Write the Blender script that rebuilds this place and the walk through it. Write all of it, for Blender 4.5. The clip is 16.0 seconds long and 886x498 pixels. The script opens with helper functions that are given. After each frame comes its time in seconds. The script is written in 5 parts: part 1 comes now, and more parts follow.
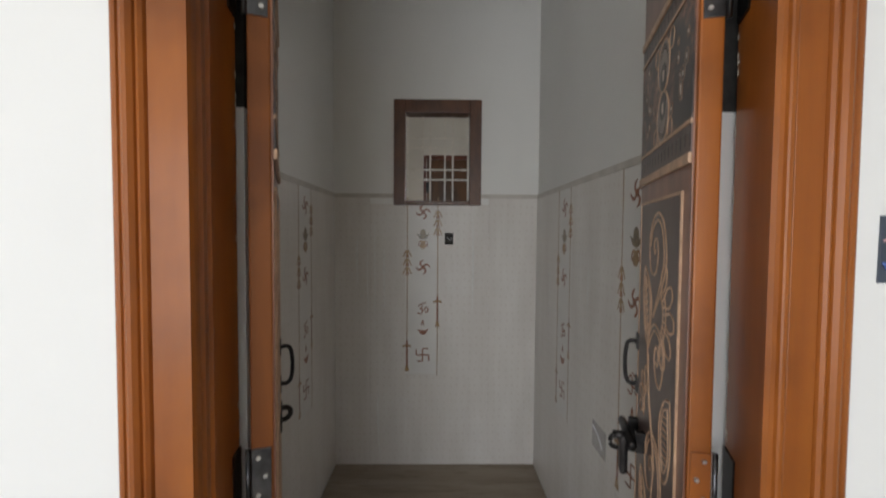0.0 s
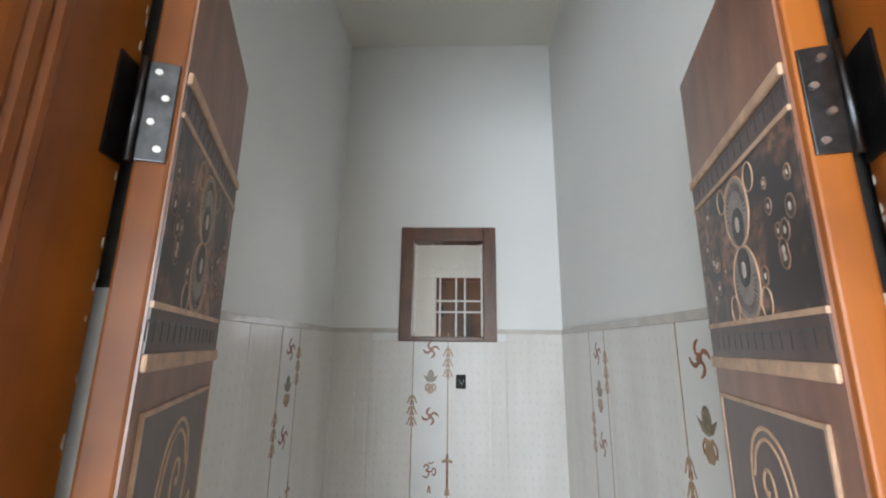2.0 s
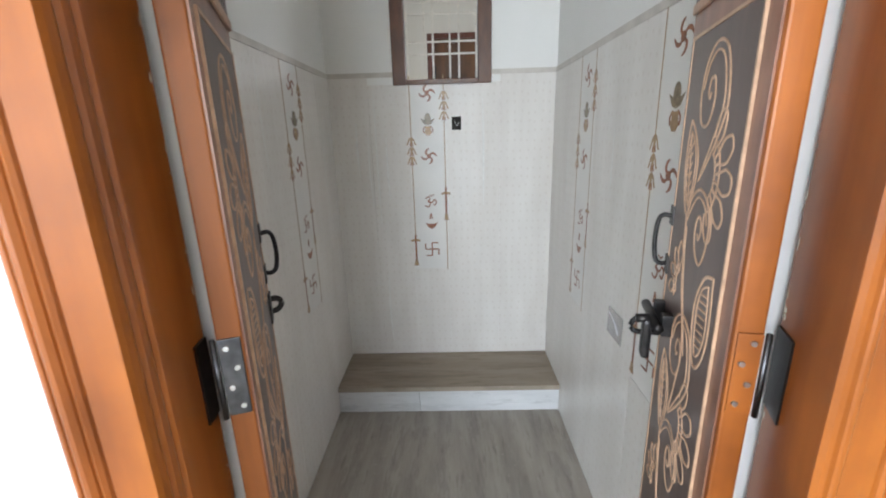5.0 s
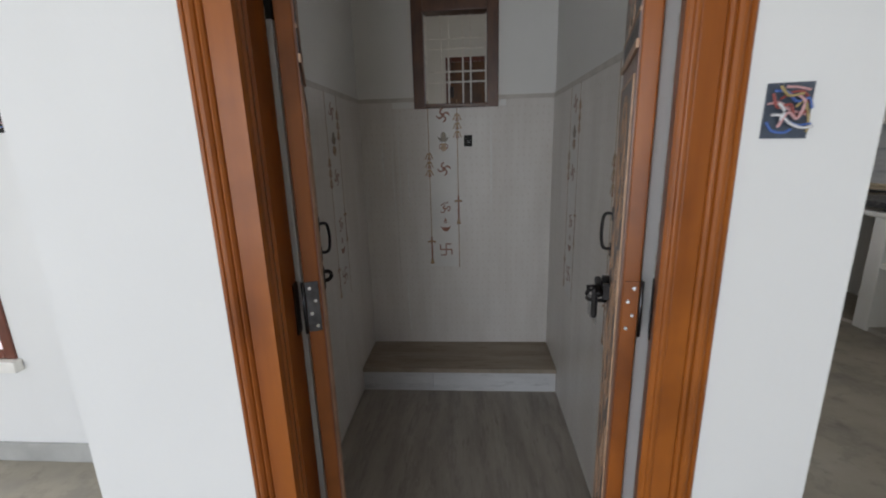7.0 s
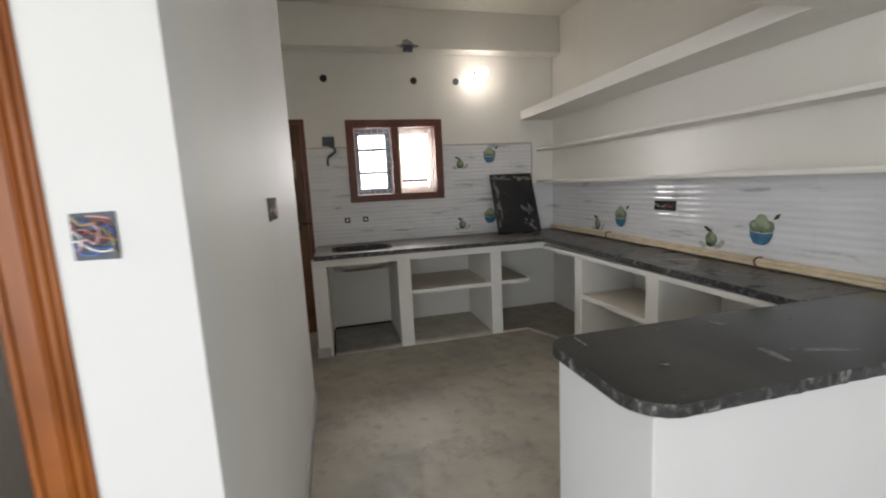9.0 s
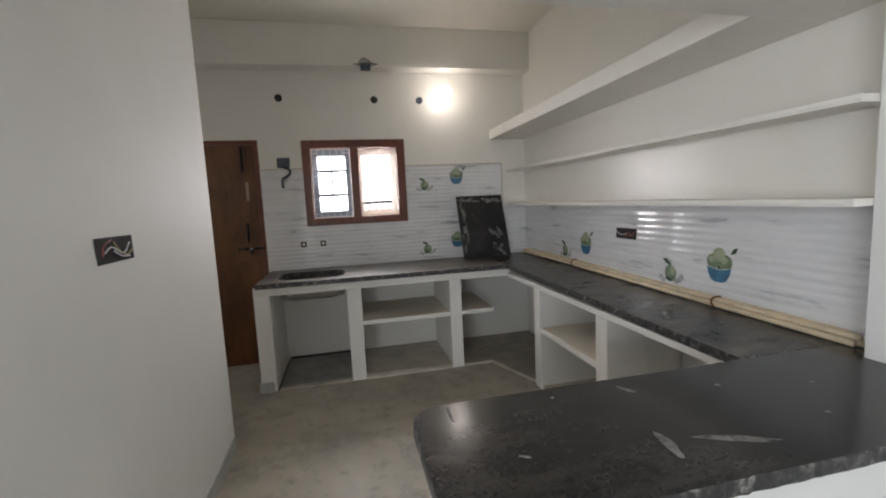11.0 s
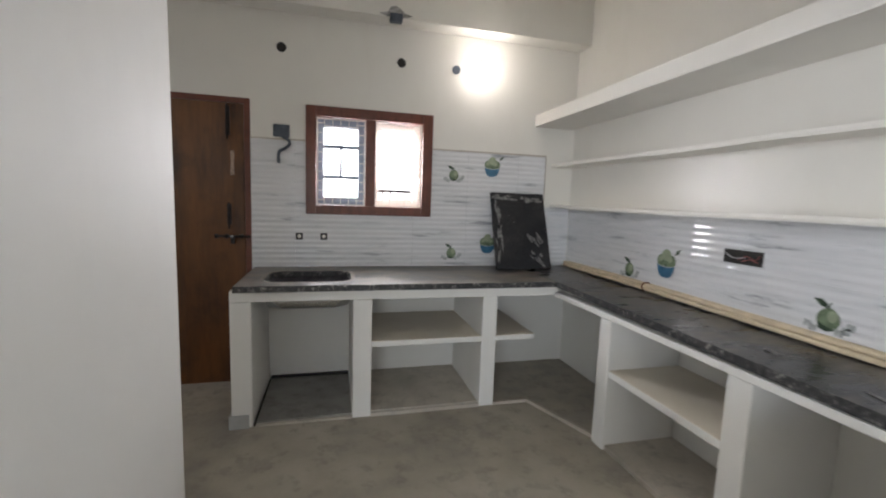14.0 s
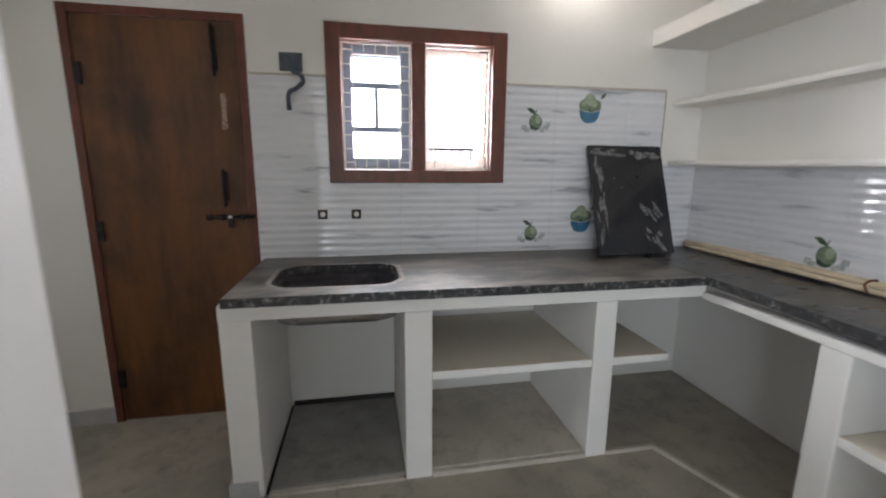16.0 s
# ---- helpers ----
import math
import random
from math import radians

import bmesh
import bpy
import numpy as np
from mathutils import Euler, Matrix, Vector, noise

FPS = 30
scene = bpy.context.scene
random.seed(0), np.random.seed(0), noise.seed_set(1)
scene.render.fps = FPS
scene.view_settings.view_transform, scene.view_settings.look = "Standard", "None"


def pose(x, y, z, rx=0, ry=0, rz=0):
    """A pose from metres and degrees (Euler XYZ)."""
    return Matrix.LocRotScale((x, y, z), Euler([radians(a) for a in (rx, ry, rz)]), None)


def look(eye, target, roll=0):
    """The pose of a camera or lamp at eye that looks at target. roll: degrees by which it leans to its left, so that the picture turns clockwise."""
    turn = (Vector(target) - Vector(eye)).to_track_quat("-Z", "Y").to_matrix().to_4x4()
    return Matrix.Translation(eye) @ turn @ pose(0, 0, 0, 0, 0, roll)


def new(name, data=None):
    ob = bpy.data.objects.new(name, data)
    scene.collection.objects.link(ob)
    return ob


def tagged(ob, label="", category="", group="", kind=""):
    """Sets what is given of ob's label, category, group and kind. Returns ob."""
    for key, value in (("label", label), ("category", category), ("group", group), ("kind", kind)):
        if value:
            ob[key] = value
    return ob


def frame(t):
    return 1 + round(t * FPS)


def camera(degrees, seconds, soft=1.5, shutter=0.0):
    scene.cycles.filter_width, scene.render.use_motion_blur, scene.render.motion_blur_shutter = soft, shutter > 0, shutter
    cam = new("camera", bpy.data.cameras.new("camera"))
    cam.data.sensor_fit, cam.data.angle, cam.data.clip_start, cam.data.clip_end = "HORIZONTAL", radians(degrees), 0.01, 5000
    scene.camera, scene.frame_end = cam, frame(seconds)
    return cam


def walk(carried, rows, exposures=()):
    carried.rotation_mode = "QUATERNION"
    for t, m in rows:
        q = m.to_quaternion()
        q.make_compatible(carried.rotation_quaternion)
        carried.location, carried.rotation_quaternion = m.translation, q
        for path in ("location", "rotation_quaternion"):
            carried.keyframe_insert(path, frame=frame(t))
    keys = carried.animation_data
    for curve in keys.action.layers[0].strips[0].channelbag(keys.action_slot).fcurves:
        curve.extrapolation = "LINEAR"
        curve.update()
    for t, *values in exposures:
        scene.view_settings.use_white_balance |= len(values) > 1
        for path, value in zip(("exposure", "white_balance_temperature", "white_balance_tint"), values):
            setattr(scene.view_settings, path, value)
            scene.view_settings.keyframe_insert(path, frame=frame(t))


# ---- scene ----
cam = camera(92.9, 16.0, soft=2.0, shutter=0.4)
PATH = [
    (0, (0.119, 0.068, 1.371), (0.143, 2.066, 1.295), 0.4),
    (0.5, (0.132, 0.084, 1.409), (0.138, 2.08, 1.548), 0.4),
    (1, (0.152, 0.127, 1.434), (0.14, 2.11, 1.692), 0.2),
    (1.5, (0.167, 0.227, 1.471), (0.125, 2.199, 1.8), 0.6),
    (2, (0.164, 0.291, 1.496), (0.09, 2.238, 1.944), 0.7),
    (2.5, (0.129, 0.355, 1.482), (0.07, 2.317, 1.865), 0.9),
    (3, (0.125, 0.385, 1.44), (0.128, 2.381, 1.56), -0.3),
    (3.5, (0.118, 0.381, 1.383), (0.166, 2.373, 1.213), -1.5),
    (4, (0.144, 0.34, 1.332), (0.172, 2.301, 0.938), -1.3),
    (4.5, (0.147, 0.264, 1.3), (0.137, 2.192, 0.766), -1.5),
    (7, (0.191, -0.122, 1.324), (0.054, 1.814, 0.843), -1.6),
    (7.5, (0.294, -0.234, 1.37), (0.378, 1.724, 0.972), -1.5),
    (8, (0.54, -0.295, 1.405), (0.738, 1.669, 1.081), -3.7),
    (8.5, (0.788, -0.317, 1.414), (1.095, 1.637, 1.12), -3.5),
    (9, (0.993, -0.247, 1.406), (1.471, 1.673, 1.115), -2.8),
    (9.5, (1.171, -0.153, 1.452), (1.699, 1.758, 1.18), -1.1),
    (10, (1.388, -0.135, 1.459), (1.758, 1.818, 1.237), -2.4),
    (12.5, (1.576, -0.01, 1.459), (2.175, 1.884, 1.23), -1.1),
    (13, (1.459, 0.202, 1.467), (2.087, 2.088, 1.244), 1.2),
    (13.5, (1.361, 0.404, 1.419), (1.997, 2.288, 1.213), 2.5),
    (14, (1.352, 0.721, 1.419), (1.855, 2.644, 1.196), 2.0),
    (14.5, (1.313, 0.939, 1.413), (1.776, 2.866, 1.147), 1.7),
    (15, (1.23, 1.194, 1.397), (1.681, 3.12, 1.098), 4.9),
    (15.5, (1.168, 1.407, 1.392), (1.593, 3.332, 1.051), 5.3),
    (16, (1.325, 1.714, 1.368), (1.684, 3.64, 0.997), 0.4),
]
# seconds, stops, kelvin, tint
EXPOSURES = [(t, stops, 6250 if 1.8 < t < 5 else 6300 if t > 14.8 else 6500 if t > 12 else 6800 if t > 7.8 else 6550 if t > 5 else 6850, 13 if 1.8 < t < 5 else 17) for t, stops in (
    (0.0, 0.0), (1.0, 0.1), (1.5, 0.78), (2.0, 1.3), (2.5, 1.48), (3.0, 1.38), (3.5, 1.38), (4.5, 1.5),
    (7.0, -0.35), (7.5, -0.5), (8.0, -0.3), (8.5, 0.05), (9.0, 0.2), (9.5, 0.25), (10.0, 0.2), (12.5, 0.3), (13.0, 0.45), (13.5, 0.7), (14.0, 0.65), (14.5, 0.55), (15.0, 0.6), (15.5, 0.85), (16.0, 0.74))]
walk(cam, [(t, look(eye, target, roll)) for t, eye, target, roll in PATH], EXPOSURES)

# ---- world and lights ----
world = bpy.data.worlds.new("world")
scene.world = world
world.use_nodes = True
wn = world.node_tree
sky = wn.nodes.new("ShaderNodeTexSky")
sky.sky_type = 'NISHITA'
sky.sun_disc = False
sky.sun_elevation = radians(50)
sky.sun_rotation = radians(160)
wn.nodes["Background"].inputs[1].default_value = 0.15
wn.links.new(sky.outputs[0], wn.nodes["Background"].inputs[0])

sun_data = bpy.data.lights.new("sun", 'SUN')
sun_data.energy = 1.2
sun_data.angle = radians(10)
sun_data.color = (1.0, 0.96, 0.9)
sun = new("sun", sun_data)
sun.matrix_world = look((0.5, -4.0, 7.0), (0.0, 0.0, 0.0))


def window_light(name, x, y, z, w, h, watts, toward, colour):
    d = bpy.data.lights.new(name, 'AREA')
    d.shape = 'RECTANGLE'
    d.size, d.size_y = w, h
    d.energy = watts
    d.color = colour
    ob = new(name, d)
    ob.matrix_world = look((x, y, z), toward)
    return ob


# daylight that enters by the hall's two wide openings, the side window and the kitchen window, plus an added passage
# fill
window_light("hall_opening_light", -1.35, -3.97, 1.22, 3.7, 2.4, 142, (-1.35, 0.0, 1.22), (0.84, 0.94, 1.0))
window_light("hall_left_light", -3.97, -1.9, 1.3, 2.2, 2.2, 33, (0.0, -1.9, 1.3), (0.84, 0.94, 1.0))
window_light("side_window_light", -2.33, 1.46, 1.12, 1.15, 1.15, 34, (-2.33, 0.0, 1.12), (0.9, 0.96, 1.0))
# fill with no known source, added at the unseen passage end
window_light("passage_fill_light", -1.66, 3.3, 1.55, 0.95, 1.15, 3, (0.0, 3.3, 1.55), (1.0, 0.98, 0.92))
for pane_x, pane_w in ((1.405, 0.26), (1.843, 0.28)):
    window_light("kitchen_window_light", pane_x, 4.24, 1.69, pane_w, 0.52, 10, (pane_x, 0.0, 1.69), (0.95, 0.98, 1.0))

# ---- materials ----
def material(name, build):
    m = bpy.data.materials.new(name)
    m.use_nodes = True
    nt = m.node_tree
    build(nt, nt.nodes["Principled BSDF"])
    return m


def node(nt, kind, **values):
    n = nt.nodes.new(kind)
    for k, v in values.items():
        n.inputs[k.replace("_", " ")].default_value = v
    return n


def coords(nt, scale=(1, 1, 1)):
    g = nt.nodes.new("ShaderNodeNewGeometry")
    mp = nt.nodes.new("ShaderNodeMapping")
    mp.inputs["Scale"].default_value = scale
    nt.links.new(g.outputs["Position"], mp.inputs["Vector"])
    return mp.outputs[0]


def noise_tex(nt, scale, detail=4, stretch=(1, 1, 1), rough=0.55):
    n = node(nt, "ShaderNodeTexNoise", Scale=scale, Detail=detail, Roughness=rough)
    nt.links.new(coords(nt, stretch), n.inputs["Vector"])
    return n.outputs["Fac"]


def ramp(nt, fac, stops):
    r = nt.nodes.new("ShaderNodeValToRGB")
    el = r.color_ramp.elements
    while len(el) < len(stops):
        el.new(0.5)
    for e, (p, c) in zip(el, stops):
        e.position = p
        e.color = (*c, 1)
    nt.links.new(fac, r.inputs[0])
    return r.outputs[0]


def mix(nt, a, b, fac, mode='MIX'):
    m = nt.nodes.new("ShaderNodeMix")
    m.data_type = 'RGBA'
    m.blend_type = mode
    if isinstance(fac, (int, float)):
        m.inputs[0].default_value = fac
    else:
        nt.links.new(fac, m.inputs[0])
    for sock, v in ((m.inputs[6], a), (m.inputs[7], b)):
        if isinstance(v, tuple):
            sock.default_value = (*v, 1)
        else:
            nt.links.new(v, sock)
    return m.outputs[2]


def bump(nt, bsdf, height, strength, distance=0.01):
    b = nt.nodes.new("ShaderNodeBump")
    b.inputs["Strength"].default_value = strength
    b.inputs["Distance"].default_value = distance
    nt.links.new(height, b.inputs["Height"])
    nt.links.new(b.outputs[0], bsdf.inputs["Normal"])


def simple(name, colour, rough=0.5, metal=0.0, vary=0.12, scale=30, bumpy=0.0, stretch=(1, 1, 1)):
    def build(nt, p):
        n = noise_tex(nt, scale, 5, stretch)
        lo = tuple(c * (1 - vary) for c in colour)
        hi = tuple(min(1, c * (1 + vary)) for c in colour)
        nt.links.new(ramp(nt, n, [(0.3, lo), (0.7, hi)]), p.inputs["Base Color"])
        p.inputs["Roughness"].default_value = rough
        p.inputs["Metallic"].default_value = metal
        if bumpy:
            bump(nt, p, n, bumpy, 0.003)
    return material(name, build)


def plaster(name, colour, dirt, rough=0.62):
    """Emulsion paint on hand-trowelled plaster, with faint smudges."""
    def build(nt, p):
        big = noise_tex(nt, 1.3, 3)
        streak = noise_tex(nt, 3.5, 5, (1, 1, 0.35))
        fine = noise_tex(nt, 90, 3)
        a = ramp(nt, big, [(0.3, tuple(c * 0.95 for c in colour)), (0.7, colour)])
        c = mix(nt, a, dirt, ramp(nt, streak, [(0.55, (0, 0, 0)), (0.85, (0.22, 0.22, 0.22))]))
        nt.links.new(c, p.inputs["Base Color"])
        p.inputs["Roughness"].default_value = rough
        p.inputs["Specular IOR Level"].default_value = 0.3 if rough > 0.5 else 0.5
        wav = noise_tex(nt, 7, 4)
        s = nt.nodes.new("ShaderNodeMath")
        s.operation = 'MULTIPLY_ADD'
        s.inputs[1].default_value = 0.12
        nt.links.new(fine, s.inputs[0])
        nt.links.new(wav, s.inputs[2])
        bump(nt, p, s.outputs[0], 0.18, 0.01)
    return material(name, build)


def floor_mat(name, light, dark, dust, grain):
    """Unpolished stone slabs covered with cement dust and stains."""
    def build(nt, p):
        a = noise_tex(nt, 2.2, 6, grain, 0.6)
        b = noise_tex(nt, 9, 6, grain, 0.65)
        c = ramp(nt, a, [(0.32, dark), (0.5, light), (0.72, dust)])
        c = mix(nt, c, tuple(x * 0.62 for x in dark), ramp(nt, b, [(0.56, (0, 0, 0)), (0.72, (0.55, 0.55, 0.55))]))
        st = noise_tex(nt, 3.1, 9, grain, 0.68)
        c = mix(nt, c, tuple(x * 0.74 for x in dark), ramp(nt, st, [(0.535, (0, 0, 0)), (0.57, (0.3, 0.3, 0.3)), (0.60, (0.36, 0.36, 0.36)), (0.63, (0.1, 0.1, 0.1))]))
        sp = noise_tex(nt, 60, 4)
        c = mix(nt, c, dust, ramp(nt, sp, [(0.62, (0, 0, 0)), (0.74, (0.5, 0.5, 0.5))]))
        nt.links.new(c, p.inputs["Base Color"])
        nt.links.new(ramp(nt, b, [(0.3, (0.38, 0.38, 0.38)), (0.7, (0.7, 0.7, 0.7))]), p.inputs["Roughness"])
        bump(nt, p, b, 0.12, 0.004)
    return material(name, build)


def wood(name, light, dark, rough, grain=(12, 12, 0.7), coat=0.0, worn=0.6, spec=0.5):
    def build(nt, p):
        g = noise_tex(nt, 3.0, 8, grain, 0.6)
        blot = noise_tex(nt, 4.0, 4)
        c = ramp(nt, g, [(0.3, dark), (0.62, light)])
        c = mix(nt, c, tuple(x * 0.55 for x in dark), ramp(nt, blot, [(0.48, (0, 0, 0)), (0.78, (worn,) * 3)]))
        nt.links.new(c, p.inputs["Base Color"])
        p.inputs["Roughness"].default_value = rough
        p.inputs["Coat Weight"].default_value = coat
        p.inputs["Specular IOR Level"].default_value = spec
        p.inputs["Coat Roughness"].default_value = 0.18
        bump(nt, p, g, 0.10, 0.003)
    return material(name, build)


def granite(name, dusty, gloss, spread=(0.45, 0.75)):
    """Black granite; dusty: how much cement dust lies on it, gloss: its roughness where it is clean."""
    def build(nt, p):
        n = noise_tex(nt, 120, 5)
        d = noise_tex(nt, 5, 6, (1, 2.2, 1), 0.62)
        e = noise_tex(nt, 16, 7, (1, 3, 1), 0.7)
        g = noise_tex(nt, 75, 3)
        c = ramp(nt, n, [(0.3, (0.010, 0.010, 0.012)), (0.75, (0.034, 0.034, 0.038))])
        c = mix(nt, c, (0.215, 0.195, 0.17), ramp(nt, d, [(spread[0], (0, 0, 0)), (spread[1], (dusty, dusty, dusty))]))
        c = mix(nt, c, (0.36, 0.35, 0.34), ramp(nt, e, [(0.62, (0, 0, 0)), (0.73, (dusty * 0.8,) * 3)]))
        c = mix(nt, c, (0.40, 0.40, 0.40), ramp(nt, g, [(0.70, (0, 0, 0)), (0.76, (dusty * 0.7,) * 3)]))
        nt.links.new(c, p.inputs["Base Color"])
        nt.links.new(ramp(nt, d, [(0.35, (gloss,) * 3), (0.65, (gloss + 0.3 * dusty,) * 3)]), p.inputs["Roughness"])
        bump(nt, p, e, 0.025, 0.0015)
    return material(name, build)


def pooja_tile_mat(name):
    """Off-white glazed tile with a small sprig pattern and cloudy veins."""
    def build(nt, p):
        vein = noise_tex(nt, 3.0, 6, (2.2, 2.2, 0.5), 0.6)
        speck = nt.nodes.new("ShaderNodeTexVoronoi")
        speck.voronoi_dimensions = '2D'
        speck.inputs["Scale"].default_value = 31
        speck.inputs["Randomness"].default_value = 0.3
        sep, along, flat = nt.nodes.new("ShaderNodeSeparateXYZ"), nt.nodes.new("ShaderNodeMath"), nt.nodes.new("ShaderNodeCombineXYZ")
        nt.links.new(coords(nt, (1, 1, 0.75)), sep.inputs[0])
        nt.links.new(sep.outputs[0], along.inputs[0])
        nt.links.new(sep.outputs[1], along.inputs[1])
        nt.links.new(along.outputs[0], flat.inputs[0])
        nt.links.new(sep.outputs[2], flat.inputs[1])
        nt.links.new(flat.outputs[0], speck.inputs["Vector"])
        c = ramp(nt, vein, [(0.3, (0.66, 0.62, 0.575)), (0.55, (0.73, 0.695, 0.655)), (0.75, (0.79, 0.76, 0.725))])
        c = mix(nt, c, (0.46, 0.37, 0.30), ramp(nt, speck.outputs["Distance"], [(0.08, (0.2, 0.2, 0.2)), (0.2, (0, 0, 0))]))
        nt.links.new(c, p.inputs["Base Color"])
        p.inputs["Roughness"].default_value = 0.3
        p.inputs["Specular IOR Level"].default_value = 0.3
        w = noise_tex(nt, 5, 2)
        bump(nt, p, w, 0.08, 0.006)
    return material(name, build)


def kitchen_tile_mat(name):
    """White glazed tile with grey marbling."""
    def build(nt, p):
        v = noise_tex(nt, 2.0, 7, (1.2, 1.2, 9), 0.6)
        c = ramp(nt, v, [(0.30, (0.34, 0.35, 0.38)), (0.39, (0.68, 0.69, 0.70)), (0.55, (0.74, 0.74, 0.75))])
        rub = noise_tex(nt, 3.2, 5, (1, 1, 14), 0.6)
        c = mix(nt, c, (0.52, 0.53, 0.54), ramp(nt, rub, [(0.60, (0, 0, 0)), (0.70, (0.6, 0.6, 0.6))]))
        nt.links.new(c, p.inputs["Base Color"])
        p.inputs["Roughness"].default_value = 0.05
        bump(nt, p, noise_tex(nt, 6, 2), 0.05, 0.004)
    return material(name, build)


def emitter(name, colour, strength):
    def build(nt, p):
        p.inputs["Base Color"].default_value = (0.8, 0.8, 0.8, 1)
        p.inputs["Emission Color"].default_value = (*colour, 1)
        p.inputs["Emission Strength"].default_value = strength
    return material(name, build)


WALL_HALL = plaster("hall_white_paint", (0.80, 0.80, 0.79), (0.66, 0.65, 0.62))
WALL_POOJA = plaster("shrine_white_paint", (0.81, 0.80, 0.77), (0.6, 0.6, 0.57))
WALL_KIT = plaster("kitchen_cream_paint", (0.79, 0.77, 0.715), (0.58, 0.54, 0.45), 0.29)
WHITE_KIT = plaster("whitewashed_cement", (0.85, 0.83, 0.78), (0.58, 0.56, 0.50))
CEIL = plaster("ceiling_paint", (0.76, 0.735, 0.66), (0.62, 0.58, 0.5))
FLOOR = floor_mat("dusty_stone_floor", (0.40, 0.36, 0.29), (0.30, 0.275, 0.235), (0.475, 0.435, 0.36), (1, 1, 1))
FLOOR_POOJA = floor_mat("streaked_marble", (0.37, 0.33, 0.285), (0.27, 0.24, 0.205), (0.46, 0.42, 0.37), (5, 0.7, 1))
LEDGE_TOP = floor_mat("brown_stone_ledge", (0.33, 0.27, 0.205), (0.25, 0.205, 0.155), (0.40, 0.335, 0.265), (0.7, 5, 1))
LEDGE_FRONT = floor_mat("pale_marble", (0.62, 0.62, 0.62), (0.52, 0.52, 0.52), (0.70, 0.70, 0.70), (0.8, 1, 4))
BASEBOARD = simple("grey_marble_skirting", (0.45, 0.45, 0.43), 0.4, 0, 0.15, 6)


def chipped(nt, p):
    """Hand-broken granite edge: black stone with pale chips and cement."""
    a = noise_tex(nt, 38, 6, (1, 1, 1), 0.65)
    b = noise_tex(nt, 9, 3)
    c = ramp(nt, a, [(0.40, (0.02, 0.02, 0.022)), (0.54, (0.07, 0.068, 0.066)), (0.66, (0.40, 0.385, 0.36))])
    c = mix(nt, c, (0.03, 0.03, 0.032), ramp(nt, b, [(0.42, (0.75, 0.75, 0.75)), (0.6, (0, 0, 0))]))
    nt.links.new(c, p.inputs["Base Color"])
    p.inputs["Roughness"].default_value = 0.42
    bump(nt, p, a, 0.5, 0.006)


CHIPPED = material("chipped_granite_edge", chipped)
SHELF_DUST = plaster("dusty_beige_cement", (0.80, 0.73, 0.61), (0.56, 0.49, 0.38))
BAY_FLOOR = floor_mat("bay_stone_slab", (0.53, 0.48, 0.41), (0.40, 0.37, 0.31), (0.62, 0.57, 0.49), (1, 1, 1))
FRAME_ORANGE = wood("varnished_orange_teak", (0.35, 0.102, 0.013), (0.215, 0.053, 0.0075), 0.4, (4, 4, 0.35), 0.15, 0.85, 0.3)
# darker, duller copy of the teak varnish for the left leaf's body
LEAF_DARKER = wood("darker_teak_varnish", (0.25, 0.076, 0.014), (0.13, 0.036, 0.008), 0.48, (4, 4, 0.35), 0.08, 0.9, 0.25)
FRAME_BROWN = wood("window_brown_paint", (0.16, 0.043, 0.022), (0.095, 0.026, 0.014), 0.42, (9, 9, 3), 0.12)
FRAME_DARK = wood("shrine_window_stain", (0.13, 0.046, 0.017), (0.066, 0.022, 0.009), 0.4, (9, 9, 3), 0.15)
DOOR_BROWN = wood("stained_brown_door", (0.165, 0.062, 0.014), (0.055, 0.021, 0.006), 0.42, (3, 3, 0.5), 0.12, 0.95)
GRANITE = granite("dusty_black_granite", 1.0, 0.3, (0.38, 0.60))
GRANITE_CLEAN = granite("polished_black_granite", 0.16, 0.16)
GRANITE_SIDE = granite("part_dusty_black_granite", 0.8, 0.2, (0.48, 0.70))
OFFCUT = granite("leaning_black_granite", 0.12, 0.1)
POOJA_TILE = pooja_tile_mat("sprigged_wall_tile")
KITCHEN_TILE = kitchen_tile_mat("ribbed_marble_tile")
BORDER = simple("pale_tan_border", (0.53, 0.49, 0.44), 0.35, 0, 0.12, 20)
TILE_TRIM = simple("grey_brown_tile_trim", (0.47, 0.42, 0.36), 0.35, 0, 0.15, 20)
STEEL = simple("stainless_steel", (0.55, 0.55, 0.55), 0.25, 1.0, 0.08, 60)
STEEL_DARK = simple("dull_hinge_steel", (0.085, 0.085, 0.09), 0.3, 1.0, 0.4, 50)
# stained steel, its colour darkened further for the shade in the deep bowl
SINK_SHADED_STEEL = simple("stained_shaded_steel", (0.05, 0.046, 0.052), 0.45, 0.6, 0.4, 18)
IRON = simple("dark_iron", (0.035, 0.032, 0.032), 0.38, 0.8, 0.5, 40, 0.2)
WHITE_BAR = simple("white_painted_steel", (0.75, 0.72, 0.66), 0.45, 0, 0.12, 30)
# near-black: paints in the dark inside gaps, boxes and holes; dark joints too
BLACK_GAP_FILL = simple("painted_dark_gap", (0.03, 0.028, 0.026), 0.9, 0, 0.4, 50)
GOLD_LINE = simple("copper_gold_line", (0.50, 0.315, 0.205), 0.42, 0.0, 0.25, 40)
BURL = wood("red_brown_burl_print", (0.29, 0.125, 0.072), (0.14, 0.055, 0.034), 0.3, (7, 7, 2.2), 0.15)
PANEL_DARK = wood("dark_plum_brown_print", (0.105, 0.064, 0.054), (0.066, 0.040, 0.035), 0.34, (10, 10, 0.8), 0.1)


